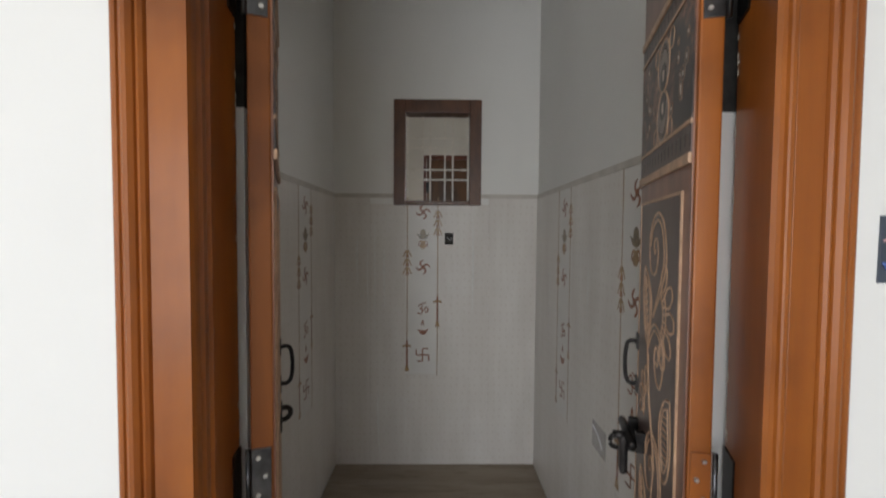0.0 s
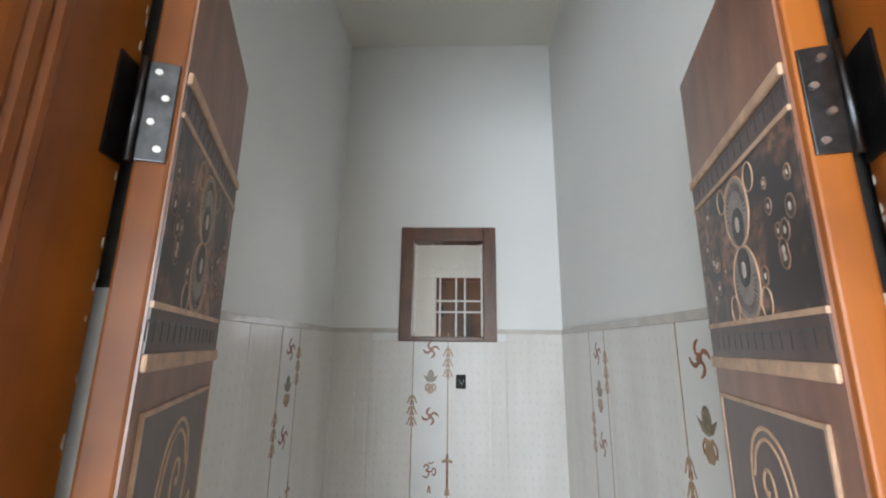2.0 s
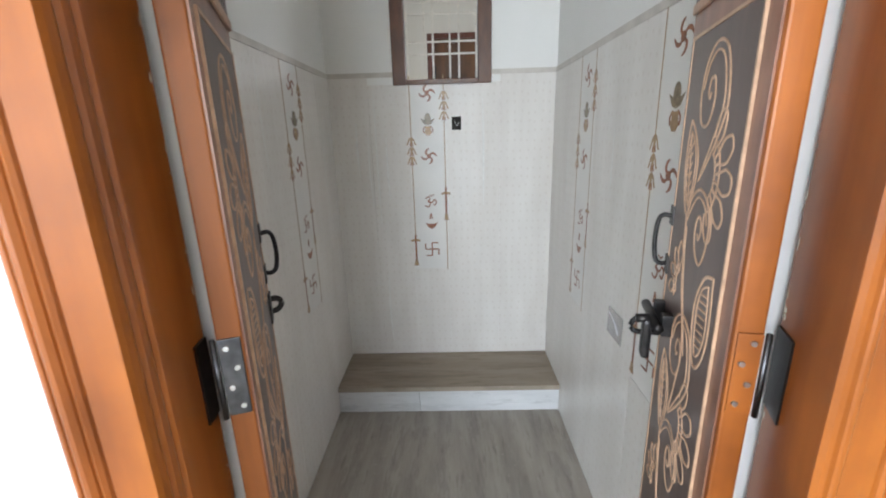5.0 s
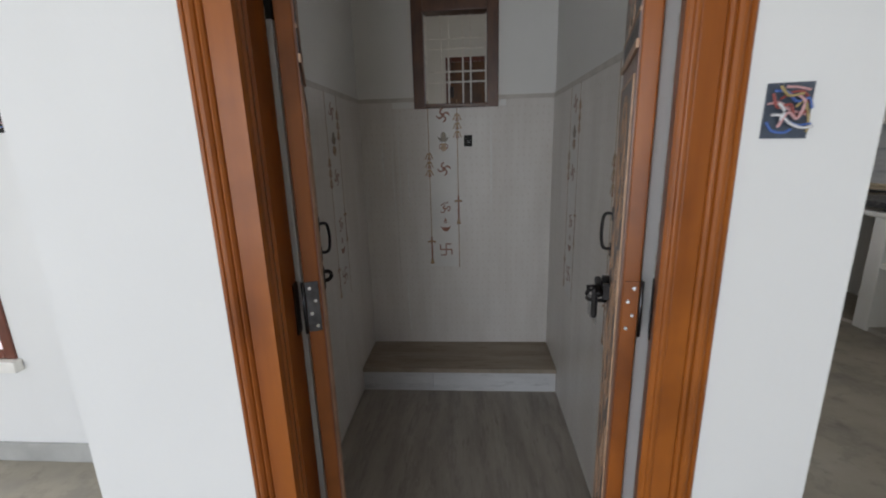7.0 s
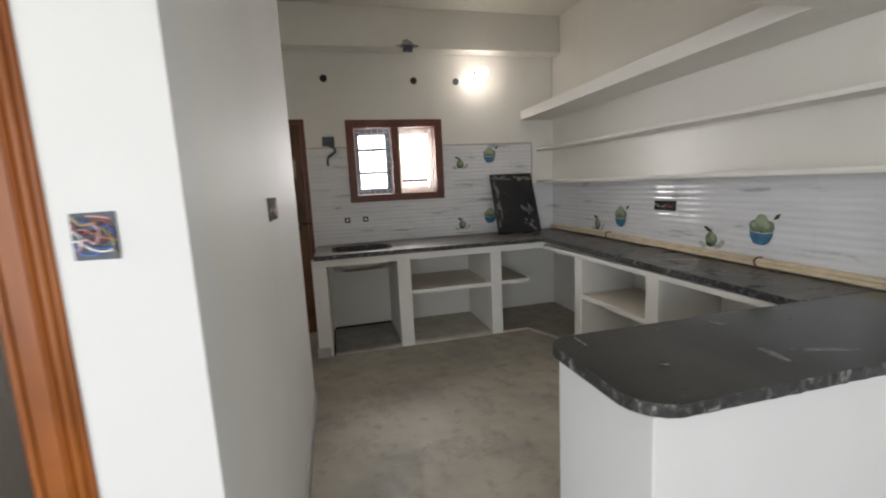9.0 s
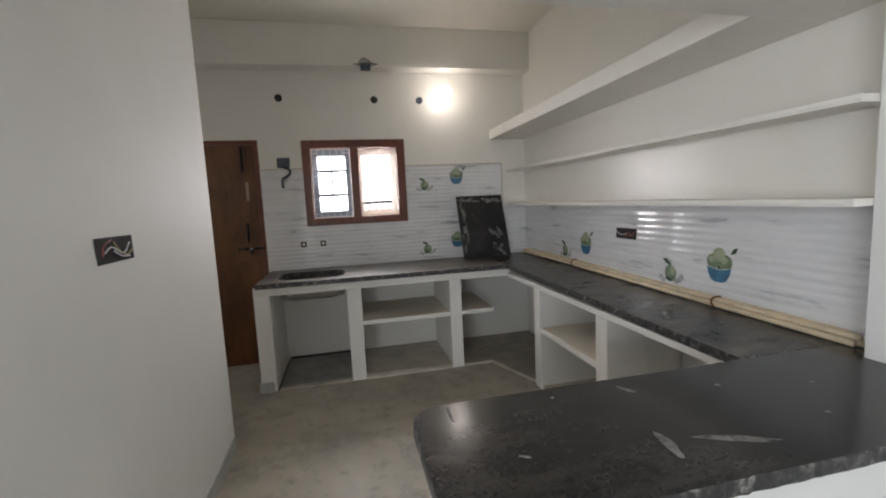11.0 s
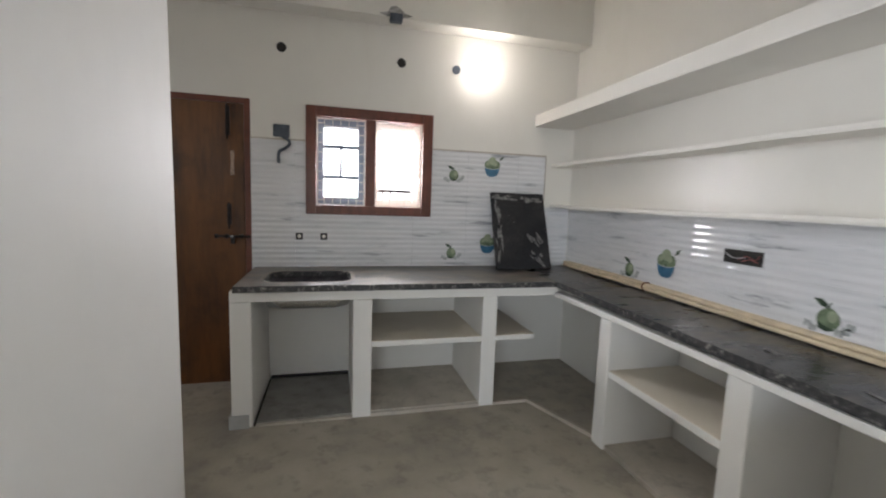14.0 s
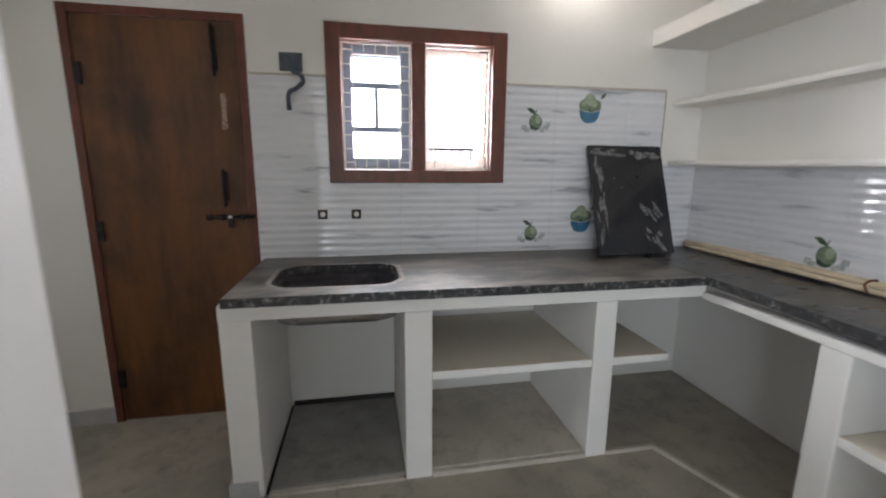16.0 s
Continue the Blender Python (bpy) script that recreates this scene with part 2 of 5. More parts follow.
def burst(nt, p):
    """Dark print with a copper-coloured glow of speckles."""
    a = noise_tex(nt, 11, 3)
    b = noise_tex(nt, 70, 6)
    c = ramp(nt, b, [(0.4, (0.05, 0.03, 0.026)), (0.6, (0.34, 0.16, 0.095))])
    c = mix(nt, (0.028, 0.02, 0.02), c, ramp(nt, a, [(0.45, (0, 0, 0)), (0.62, (1, 1, 1))]))
    nt.links.new(c, p.inputs["Base Color"])
    p.inputs["Roughness"].default_value = 0.3


BRONZE = simple("dim_bronze_print", (0.22, 0.125, 0.08), 0.3, 0, 0.4, 60)
FRET = simple("dim_fret_print", (0.055, 0.05, 0.052), 0.3, 0, 0.3, 60)
TAUPE = simple("taupe_print", (0.24, 0.19, 0.165), 0.3, 0, 0.25, 60)
PANEL_BLACK = simple("black_print", (0.025, 0.018, 0.016), 0.3, 0, 0.3, 40)
PALE_DOT = simple("pale_print", (0.62, 0.52, 0.44), 0.3, 0, 0.2, 60)
PANEL_BURST = material("copper_burst_print", burst)
MOTIF_BROWN = simple("brown_tile_print", (0.26, 0.09, 0.04), 0.3, 0, 0.3, 50)
MOTIF_GOLD = simple("ochre_tile_print", (0.36, 0.225, 0.11), 0.3, 0, 0.25, 50)
MOTIF_OLIVE = simple("olive_tile_print", (0.20, 0.15, 0.09), 0.3, 0, 0.4, 60)
CHIP = simple("bare_wood_chip", (0.52, 0.46, 0.38), 0.8, 0, 0.3, 60)
CEMENT_SMEAR = simple("white_cement_smear", (0.74, 0.73, 0.70), 0.7, 0, 0.1, 30)
TILE_WHITE = simple("white_motif_tile", (0.73, 0.71, 0.68), 0.38, 0, 0.05, 5)
APPLE = simple("green_apple_print", (0.17, 0.22, 0.14), 0.2, 0, 0.3, 22)
APPLE_DARK = simple("dark_green_print", (0.055, 0.085, 0.055), 0.2, 0, 0.4, 40)
APPLE_PALE = simple("pale_green_print", (0.33, 0.38, 0.26), 0.2, 0, 0.15, 25)
BOWL_BLUE = simple("blue_bowl_print", (0.06, 0.17, 0.28), 0.2, 0, 0.25, 25)
ICE = simple("grey_ice_print", (0.45, 0.47, 0.47), 0.15, 0, 0.35, 50)
PVC = simple("cream_plastic_conduit", (0.66, 0.55, 0.38), 0.4, 0, 0.15, 12)
TIE = simple("brown_twine", (0.16, 0.07, 0.04), 0.8, 0, 0.3, 60)
BLUE_GREY = simple("blue_grey_plastic", (0.06, 0.075, 0.10), 0.5, 0, 0.3, 30)
WIRE_RED = simple("red_wire", (0.36, 0.09, 0.08), 0.4)
WIRE_BLUE = simple("blue_wire", (0.08, 0.16, 0.45), 0.4)
WIRE_PINK = simple("pink_wire", (0.62, 0.36, 0.36), 0.4)
WIRE_WHITE = simple("white_wire", (0.7, 0.7, 0.72), 0.4)
WIRE_YELLOW = simple("yellow_wire", (0.42, 0.32, 0.14), 0.4)
SHUTTER = simple("grey_blue_shutter_paint", (0.22, 0.26, 0.33), 0.5, 0, 0.15, 20)
DARK_FLOOR = floor_mat("dark_stone_slab", (0.27, 0.26, 0.235), (0.19, 0.185, 0.17), (0.36, 0.345, 0.31), (1, 1, 1))
SHRINE_EDGE = simple("raw_chipped_plaster", (0.30, 0.29, 0.28), 0.9, 0, 0.6, 45, 0.5)


def glass(nt, p):
    p.inputs["Base Color"].default_value = (0.95, 0.98, 1.0, 1)
    p.inputs["Transmission Weight"].default_value = 1.0
    p.inputs["Roughness"].default_value = 0.02


GLASS = material("window_glass", glass)

# ---- mesh helpers ----
def box_into(bm, x0, y0, z0, x1, y1, z1):
    vs = [bm.verts.new((x, y, z)) for x in (x0, x1) for y in (y0, y1) for z in (z0, z1)]
    for f in ((0, 1, 3, 2), (4, 6, 7, 5), (0, 4, 5, 1), (2, 3, 7, 6), (0, 2, 6, 4), (1, 5, 7, 3)):
        bm.faces.new([vs[i] for i in f])


def finish(bm, name, mat, parent=None, bevel=0.0, smooth=False, segments=2):
    bmesh.ops.recalc_face_normals(bm, faces=bm.faces)
    if bevel:
        bmesh.ops.bevel(bm, geom=[e for e in bm.edges if e.calc_face_angle(0) > 0.6], offset=bevel, segments=segments,
                        affect='EDGES', profile=0.6, clamp_overlap=True)
    me = bpy.data.meshes.new(name)
    bm.to_mesh(me)
    bm.free()
    for m in (mat if isinstance(mat, (list, tuple)) else [mat]):
        me.materials.append(m)
    if smooth:
        for p in me.polygons:
            p.use_smooth = True
    ob = new(name, me)
    if parent:
        child(ob, parent)
    return ob


def child(ob, parent):
    ob.parent = parent
    ob.matrix_parent_inverse = parent.matrix_basis.inverted()
    return ob


def boxes(name, list_of, mat, parent=None, bevel=0.0, segments=2):
    bm = bmesh.new()
    for b in list_of:
        box_into(bm, *b)
    return finish(bm, name, mat, parent, bevel, segments=segments)


def thing(name, x, y, z, label, category, group=""):
    e = new(name)
    e.empty_display_size = 0.05
    e.matrix_basis = Matrix.Translation((x, y, z))
    return tagged(e, label, category, group)


def structure(ob, label, category):
    return tagged(ob, label, category, kind="structure")


def tube(name, points, radius, mat, parent=None, sides=10, closed=False):
    """A round bar along a line of points."""
    bm = bmesh.new()
    pts = [Vector(p) for p in points]
    rings = []
    n = len(pts)
    for i, p in enumerate(pts):
        d = (pts[min(i + 1, n - 1)] - pts[max(i - 1, 0)]).normalized()
        q = d.to_track_quat('Z', 'Y')
        rings.append([bm.verts.new(p + q @ Vector((radius * math.cos(a), radius * math.sin(a), 0)))
                      for a in (2 * math.pi * k / sides for k in range(sides))])
    for a, b in zip(rings, rings[1:]):
        for k in range(sides):
            bm.faces.new((a[k], a[(k + 1) % sides], b[(k + 1) % sides], b[k]))
    bm.faces.new(rings[0][::-1])
    bm.faces.new(rings[-1])
    return finish(bm, name, mat, parent, smooth=True)


def prism(bm, outline, z0, z1):
    """A flat outline (x, y) pushed up from z0 to z1; z may be functions of x and y."""
    f0 = z0 if callable(z0) else (lambda x, y: z0)
    f1 = z1 if callable(z1) else (lambda x, y: z1)
    a = [bm.verts.new((x, y, f0(x, y))) for x, y in outline]
    b = [bm.verts.new((x, y, f1(x, y))) for x, y in outline]
    bm.faces.new(a[::-1])
    bm.faces.new(b)
    for i in range(len(a)):
        j = (i + 1) % len(a)
        bm.faces.new((a[i], a[j], b[j], b[i]))


def arc(cx, cy, r, a0, a1, n=8):
    return [(cx + r * math.cos(radians(a0 + (a1 - a0) * i / n)), cy + r * math.sin(radians(a0 + (a1 - a0) * i / n))) for i in range(n + 1)]


def curve_through(points, steps=8):
    """A smooth line through points (Catmull-Rom)."""
    pts = [Vector(p) for p in points]
    pts = [2 * pts[0] - pts[1]] + pts + [2 * pts[-1] - pts[-2]]
    out = []
    for a, b, c, d in zip(pts, pts[1:], pts[2:], pts[3:]):
        for i in range(steps):
            t = i / steps
            out.append(0.5 * (2 * b + (c - a) * t + (2 * a - 5 * b + 4 * c - d) * t * t + (3 * b - a - 3 * c + d) * t ** 3))
    out.append(pts[-2])
    return out


def ribbon(bm, line, width, to3d, height=0.0012, taper=False, mat=0):
    """A low raised line on a surface; to3d turns (a, b, h) into a place."""
    n = len(line)
    prev = None
    for i, p in enumerate(line):
        d = Vector(line[min(i + 1, n - 1)]) - Vector(line[max(i - 1, 0)])
        d = d.normalized() if d.length else Vector((1, 0))
        w = width / 2 * ((0.35 + 0.65 * math.sin(math.pi * i / (n - 1))) if taper else 1)
        q = Vector((-d.y, d.x)) * w
        row = [bm.verts.new(to3d(p[0] + k * q.x, p[1] + k * q.y, h)) for k, h in ((-1, 0), (-0.6, height), (0.6, height), (1, 0))]
        if prev:
            for k in range(3):
                bm.faces.new((prev[k], prev[k + 1], row[k + 1], row[k])).material_index = mat
        prev = row


def patch(bm, outline, to3d, height=0.001, mat=0):
    """A thin flat shape on a surface."""
    top = [bm.verts.new(to3d(a, b, height)) for a, b in outline]
    low = [bm.verts.new(to3d(a, b, 0)) for a, b in outline]
    bm.faces.new(top).material_index = mat
    for i in range(len(top)):
        j = (i + 1) % len(top)
        bm.faces.new((low[i], low[j], top[j], top[i])).material_index = mat


def ellipse(cx, cy, rx, ry, n=20, a0=0, a1=360):
    full = abs(a1 - a0) >= 360
    return [Vector((cx + rx * math.cos(radians(a0 + (a1 - a0) * i / n)), cy + ry * math.sin(radians(a0 + (a1 - a0) * i / n))))
            for i in range(n if full else n + 1)]


def ring_frame(name, x0, z0, x1, z1, w, y0, y1, mat, parent=None, bevel=0.004):
    return boxes(name, [(x0, y0, z0, x0 + w, y1, z1), (x1 - w, y0, z0, x1, y1, z1),
                        (x0 + w, y0, z0, x1 - w, y1, z0 + w), (x0 + w, y0, z1 - w, x1 - w, y1, z1)], mat, parent, bevel)

# ---- setting ----
CEILING = 3.08
structure(boxes("floor", [(-4.2, -4.2, -0.12, 3.6, 4.3, 0.0)], FLOOR), "dusty grey unpolished stone floor with stains", "floor")
structure(boxes("floor_shrine", [(-0.417, 0.60, 0.0, 0.635, 1.945, 0.004)], FLOOR_POOJA), "brown streaked marble floor of the prayer room", "floor")
structure(boxes("ceiling", [(-4.2, -4.2, CEILING, 3.6, 4.3, CEILING + 0.12)], CEIL), "cream painted plaster ceiling", "ceiling")

# door opening carried up to 2.52, out of view, to let light over the leaves
structure(boxes("wall_shrine_front", [(-0.54, 0.52, 0, -0.2125, 0.64, CEILING), (0.5595, 0.52, 0, 0.757, 0.64, CEILING),
                                      (-0.2125, 0.52, 2.52, 0.5595, 0.64, CEILING)], WALL_HALL), "white painted wall round the prayer room door", "wall")
structure(boxes("wall_shrine_left", [(-0.54, 0.64, 0, -0.423, 2.271, CEILING)], WALL_POOJA), "white painted prayer room wall", "wall")
structure(boxes("wall_shrine_right", [(0.641, 0.64, 0, 0.757, 2.271, CEILING)], WALL_POOJA), "white painted prayer room wall", "wall")
structure(boxes("wall_shrine_back", [(-0.54, 2.271, 0, -0.107, 2.56, CEILING), (0.335, 2.271, 0, 0.757, 2.56, CEILING),
                                     (-0.107, 2.271, 0, 0.335, 2.56, 1.52), (-0.107, 2.271, 2.05, 0.335, 2.56, CEILING)], WALL_POOJA),
          "white painted prayer room wall with a small window", "wall")
structure(boxes("wall_kitchen_back", [(-1.8, 4.085, 0, -0.03, 4.26, CEILING), (-0.03, 4.085, 2.10, 0.76, 4.26, CEILING),
                                      (0.76, 4.085, 0, 1.155, 4.26, CEILING), (2.105, 4.085, 0, 3.55, 4.26, CEILING),
                                      (1.155, 4.085, 0, 2.105, 4.26, 1.30), (1.155, 4.085, 2.087, 2.105, 4.26, CEILING)], WALL_KIT),
          "cream painted kitchen wall with a window and a back door", "wall")
structure(boxes("wall_kitchen_right", [(3.38, 0.945, 0, 3.55, 4.085, CEILING)], WALL_KIT), "cream painted kitchen side wall", "wall")
structure(boxes("wall_hall_right", [(3.26, -4.0, 0, 3.45, 0.945, CEILING)], WALL_HALL), "white painted hall wall", "wall")
structure(boxes("lintel_kitchen", [(0.757, 0.95, 2.075, 3.38, 1.19, CEILING)], WALL_KIT), "painted concrete lintel over the kitchen opening", "lintel")
structure(boxes("beam_kitchen", [(-1.68, 3.91, 2.722, 3.38, 4.085, CEILING)], WALL_KIT, bevel=0.006), "cream painted ceiling beam over the kitchen window", "beam")
# opening added in this unseen wall to admit the passage fill
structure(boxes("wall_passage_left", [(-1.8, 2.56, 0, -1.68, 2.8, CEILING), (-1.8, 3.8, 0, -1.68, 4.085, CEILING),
                                      (-1.8, 2.8, 0, -1.68, 3.8, 0.95), (-1.8, 2.8, 2.15, -1.68, 3.8, CEILING)], WALL_KIT), "cream painted passage wall with an opening added for fill light", "wall")
structure(boxes("wall_passage_front", [(-1.8, 2.44, 0, -0.54, 2.56, CEILING)], WALL_KIT), "cream painted passage wall", "wall")
structure(boxes("wall_hall_side", [(-4.0, 1.37, 0, -2.95, 1.5, CEILING), (-1.72, 1.37, 0, -0.54, 1.5, CEILING),
                                   (-2.95, 1.37, 0, -1.72, 1.5, 0.50), (-2.95, 1.37, 1.75, -1.72, 1.5, CEILING)], WALL_HALL),
          "white painted hall wall with a barred window", "wall")
structure(boxes("wall_hall_left", [(-4.15, -4.0, 0, -4.0, -3.0, CEILING), (-4.15, -0.8, 0, -4.0, 1.5, CEILING), (-4.15, -3.0, 2.4, -4.0, -0.8, CEILING), (-4.15, -3.0, 0, -4.0, -0.8, 0.2)], WALL_HALL),
          "white painted hall wall with a tall opening", "wall")
structure(boxes("wall_hall_back", [(-4.0, -4.15, 0, -3.45, -4.0, CEILING), (1.65, -4.15, 0, 3.26, -4.0, CEILING),
                                   (-3.45, -4.15, 2.45, 1.65, -4.0, CEILING)], WALL_HALL),
          "white painted hall wall with a wide opening", "wall")
structure(boxes("baseboard_hall_side", [(-4.0, 1.355, 0, -0.54, 1.37, 0.09)], BASEBOARD, bevel=0.003), "grey marble skirting", "baseboard")
structure(boxes("baseboard_passage", [(-1.68, 4.07, 0, -0.03, 4.085, 0.09)], BASEBOARD, bevel=0.003), "grey marble skirting", "baseboard")
structure(boxes("baseboard_shrine_side", [(0.757, 0.54, 0, 0.767, 2.56, 0.09)], BASEBOARD, bevel=0.003), "grey marble skirting", "baseboard")

# loft and shelves cast into the kitchen side wall
structure(boxes("loft_slab", [(3.0, 1.19, 2.075, 3.38, 4.085, 2.17)], WHITE_KIT, bevel=0.006), "whitewashed concrete loft slab along the kitchen wall", "loft")


def wall_shelf(z_far, z_near, depth):
    """A thin cast shelf with a hand-finished, slightly wavy front edge."""
    bm = bmesh.new()
    n = 40
    prev = None
    for i in range(n + 1):
        y = 4.085 + (0.95 - 4.085) * i / n
        z = z_far + (z_near - z_far) * i / n + 0.006 * noise.noise((y * 2.0, z_far, 0))
        x = 3.38 - depth + 0.012 * noise.noise((y * 2.6, z_far * 3, 5))
        ring = [bm.verts.new(p) for p in ((3.38, y, z - 0.014), (x, y, z - 0.014), (x - 0.003, y, z), (x, y, z + 0.012), (3.38, y, z + 0.012))]
        if prev:
            for k in range(4):
                bm.faces.new((prev[k], prev[k + 1], ring[k + 1], ring[k]))
        else:
            bm.faces.new(ring)
        prev = ring
    bm.faces.new(prev[::-1])
    return finish(bm, "wall_shelf", WHITE_KIT)


for zf, zn in ((1.762, 1.735), (1.414, 1.394)):
    tagged(wall_shelf(zf, zn, 0.2), "thin whitewashed cement shelf along the kitchen wall", "shelf", "kitchen wall shelves")

# ---- prayer room door: frame ----
def jamb_outline(inner, outer, rear, deep):
    """Moulded section of a door post, from the inner edge to the outer edge."""
    w = outer - inner
    prof = [(0, 0.524), (0.04, 0.520), (0.09, 0.519), (0.105, 0.5155), (0.13, 0.5145), (0.17, 0.5145), (0.195, 0.5155), (0.21, 0.519),
            (0.23, 0.518), (0.56, 0.5175), (0.58, 0.520), (0.60, 0.516), (0.64, 0.5135), (0.68, 0.515), (0.70, 0.5185), (0.72, 0.515),
            (0.77, 0.5115), (0.82, 0.5115), (0.87, 0.514), (0.89, 0.517), (0.91, 0.5145), (0.95, 0.5145), (0.985, 0.516), (1, 0.5175), (1, 0.519)]
    pts = [(rear, deep)] + [(inner + w * u, y) for u, y in prof]
    return pts + [(outer - math.copysign(0.0115, w), 0.519), (outer - math.copysign(0.0115, w), deep)]


door_frame = thing("door_frame", 0.17, 0.53, 0, "moulded orange varnished teak door frame with scuffs", "door frame")
tagged(door_frame, kind="structure")
# the other post steps back in ribs from its flat band to the rebate
STEPPED_POST = [(-0.158, 0.652), (-0.1455, 0.566), (-0.1425, 0.563), (-0.1420, 0.557), (-0.1450, 0.553), (-0.1430, 0.549), (-0.1425, 0.541),
                (-0.1455, 0.537), (-0.1430, 0.533), (-0.1435, 0.525), (-0.1450, 0.5185)]
for outline in (jamb_outline(0.481, 0.571, 0.532, 0.655), STEPPED_POST + jamb_outline(-0.136, -0.224, -0.163, 0.652)[10:]):
    bm = bmesh.new()
    prism(bm, outline, 0.0, 2.45)
    finish(bm, "post", FRAME_ORANGE, door_frame)
# unseen head, set well above the leaves so light reaches the upper walls
boxes("head", [(-0.212, 0.515, 2.451, 0.559, 0.655, 2.518)], FRAME_ORANGE, door_frame, 0.005)
for x0, x1 in ((0.514, 0.60), (-0.245, -0.154)):
    boxes("reveal_plaster", [(x0, 0.668, 0, x1, 0.70, 1.545)], WALL_HALL, door_frame)
    # solid black filler paints in the darkness of the gap above the plaster
    boxes("reveal_gap_dark", [(x0, 0.668, 1.545, x1, 0.70, 2.449)], BLACK_GAP_FILL, door_frame)
for z in (1.712, 1.018):
    for (x0, y0), (x1, y1), side in (((0.481, 0.524), (0.532, 0.655), -1), ((-0.1455, 0.566), (-0.158, 0.652), 1)):
        bm = bmesh.new()
        a, b = (x0 + (x1 - x0) * 0.66, y0 + (y1 - y0) * 0.66), (x0 + (x1 - x0) * 0.99, y0 + (y1 - y0) * 0.99)
        prism(bm, [a, b, (b[0] + side * 0.003, b[1]), (a[0] + side * 0.003, a[1])], z - 0.052, z + 0.052)
        tagged(finish(bm, "hinge_plate", IRON, door_frame), "dark iron hinge plate")
random.seed(5)
for i in range(56):
    left_side = i % 2
    z = random.uniform(0.7, 1.85)
    k = random.choice((0.93, 0.955, 0.97, 0.98))
    y = 0.566 + 0.086 * k if left_side else 0.524 + 0.131 * k
    x = (-0.1455 - 0.0125 * k + 0.0006) if left_side else (0.481 + 0.051 * k - 0.0006)
    h = random.uniform(0.002, 0.009)
    bm = bmesh.new()
    s = 1 if left_side else -1
    patch(bm, [(y - 0.0008, z), (y + 0.0004, z - h * 0.4), (y + 0.001, z + h * 0.3), (y, z + h)], lambda a, b, k_: Vector((x + s * k_, a, b)), 0.0009)
    tagged(finish(bm, "paint_chip", CHIP, door_frame), "pale chip in the varnish")


# ---- prayer room door: leaves ----
LEAF = 0.352


def leaf_group(bm, dz, m):
    """One scroll with its leaf, fan flowers and spirals."""
    def line(pts, w=0.0052, steps=8):
        ribbon(bm, curve_through([(a, b + dz) for a, b in pts], steps), w, m)
    line([(0.227, 1.22), (0.185, 1.262), (0.15, 1.31), (0.147, 1.345), (0.168, 1.392), (0.209, 1.409), (0.245, 1.392), (0.262, 1.352), (0.254, 1.312),
          (0.235, 1.298), (0.212, 1.304), (0.199, 1.332), (0.206, 1.36), (0.222, 1.362), (0.229, 1.345), (0.222, 1.336), (0.216, 1.344)])
    line([(0.222, 1.228), (0.19, 1.272), (0.163, 1.315), (0.161, 1.345), (0.178, 1.383), (0.208, 1.397), (0.238, 1.382), (0.254, 1.35)], 0.004)
    # veined leaf
    tip, base = (0.294, 1.308), (0.262, 1.162)
    line([tip, (0.268, 1.29), (0.240, 1.252), (0.241, 1.21), base, (0.288, 1.19), (0.303, 1.24), (0.301, 1.285), tip])
    line([(0.287, 1.29), (0.266, 1.275), (0.25, 1.25), (0.25, 1.21), (0.263, 1.178), (0.283, 1.2), (0.293, 1.245), (0.287, 1.29)], 0.003)
    line([(0.286, 1.285), (0.275, 1.23), (0.263, 1.175)], 0.003)
    for k in range(6):
        b = 1.19 + k * 0.0145
        c = 0.2655 + (b - 1.175) * 0.19
        line([(c, b), (c - 0.011, b + 0.012)], 0.003, 2)
        line([(c, b), (c + 0.011, b + 0.006)], 0.003, 2)
    # fan flower
    c = Vector((0.192, 1.232))
    for r in (0.034, 0.052):
        line([(c.x - r * math.cos(radians(a)), c.y + r * math.sin(radians(a)) * 1.05) for a in range(-62, 63, 20)], 0.0042)
    for k in range(8):
        a = radians(-58 + k * 16.5)
        line([(c.x - r * math.cos(a), c.y + r * math.sin(a)) for r in (0.035, 0.051)], 0.0045, 2)
    for k, a in enumerate((62, 30, -2, -34, -64)):
        u = Vector((-math.cos(radians(a)), math.sin(radians(a))))
        v = Vector((-u.y, u.x))
        o = c + u * 0.053
        line([o - v * 0.010, o + u * 0.02 - v * 0.016, o + u * 0.04 - v * 0.010, o + u * 0.044, o + u * 0.04 + v * 0.010,
              o + u * 0.02 + v * 0.016, o + v * 0.010], 0.0045, 5)
    # second spiral and stem
    line([(0.262, 1.162), (0.248, 1.188), (0.212, 1.209), (0.172, 1.198), (0.152, 1.168), (0.157, 1.125), (0.175, 1.105), (0.198, 1.118), (0.209, 1.146),
          (0.203, 1.168), (0.19, 1.17), (0.182, 1.153), (0.19, 1.139), (0.197, 1.146)])
    line([(0.255, 1.155), (0.245, 1.17), (0.214, 1.197), (0.178, 1.189), (0.162, 1.165)], 0.004)
    line([(0.262, 1.162), (0.255, 1.11), (0.24, 1.05), (0.215, 1.0), (0.198, 0.95), (0.21, 0.89), (0.227, 0.83), (0.227, 0.822)])
    line([(0.252, 1.145), (0.246, 1.10), (0.23, 1.045), (0.206, 0.995), (0.188, 0.95)], 0.004)
    # small fan towards the handle
    c = Vector((0.258, 1.045))
    for r in (0.018, 0.03):
        line([(c.x + r * math.cos(radians(a)), c.y + r * math.sin(radians(a)) * 1.2) for a in range(-50, 91, 20)], 0.0038)
    for k in range(6):
        a = radians(-40 + k * 24)
        line([(c.x + r * math.cos(a), c.y + 1.2 * r * math.sin(a)) for r in (0.018, 0.03)], 0.004, 2)
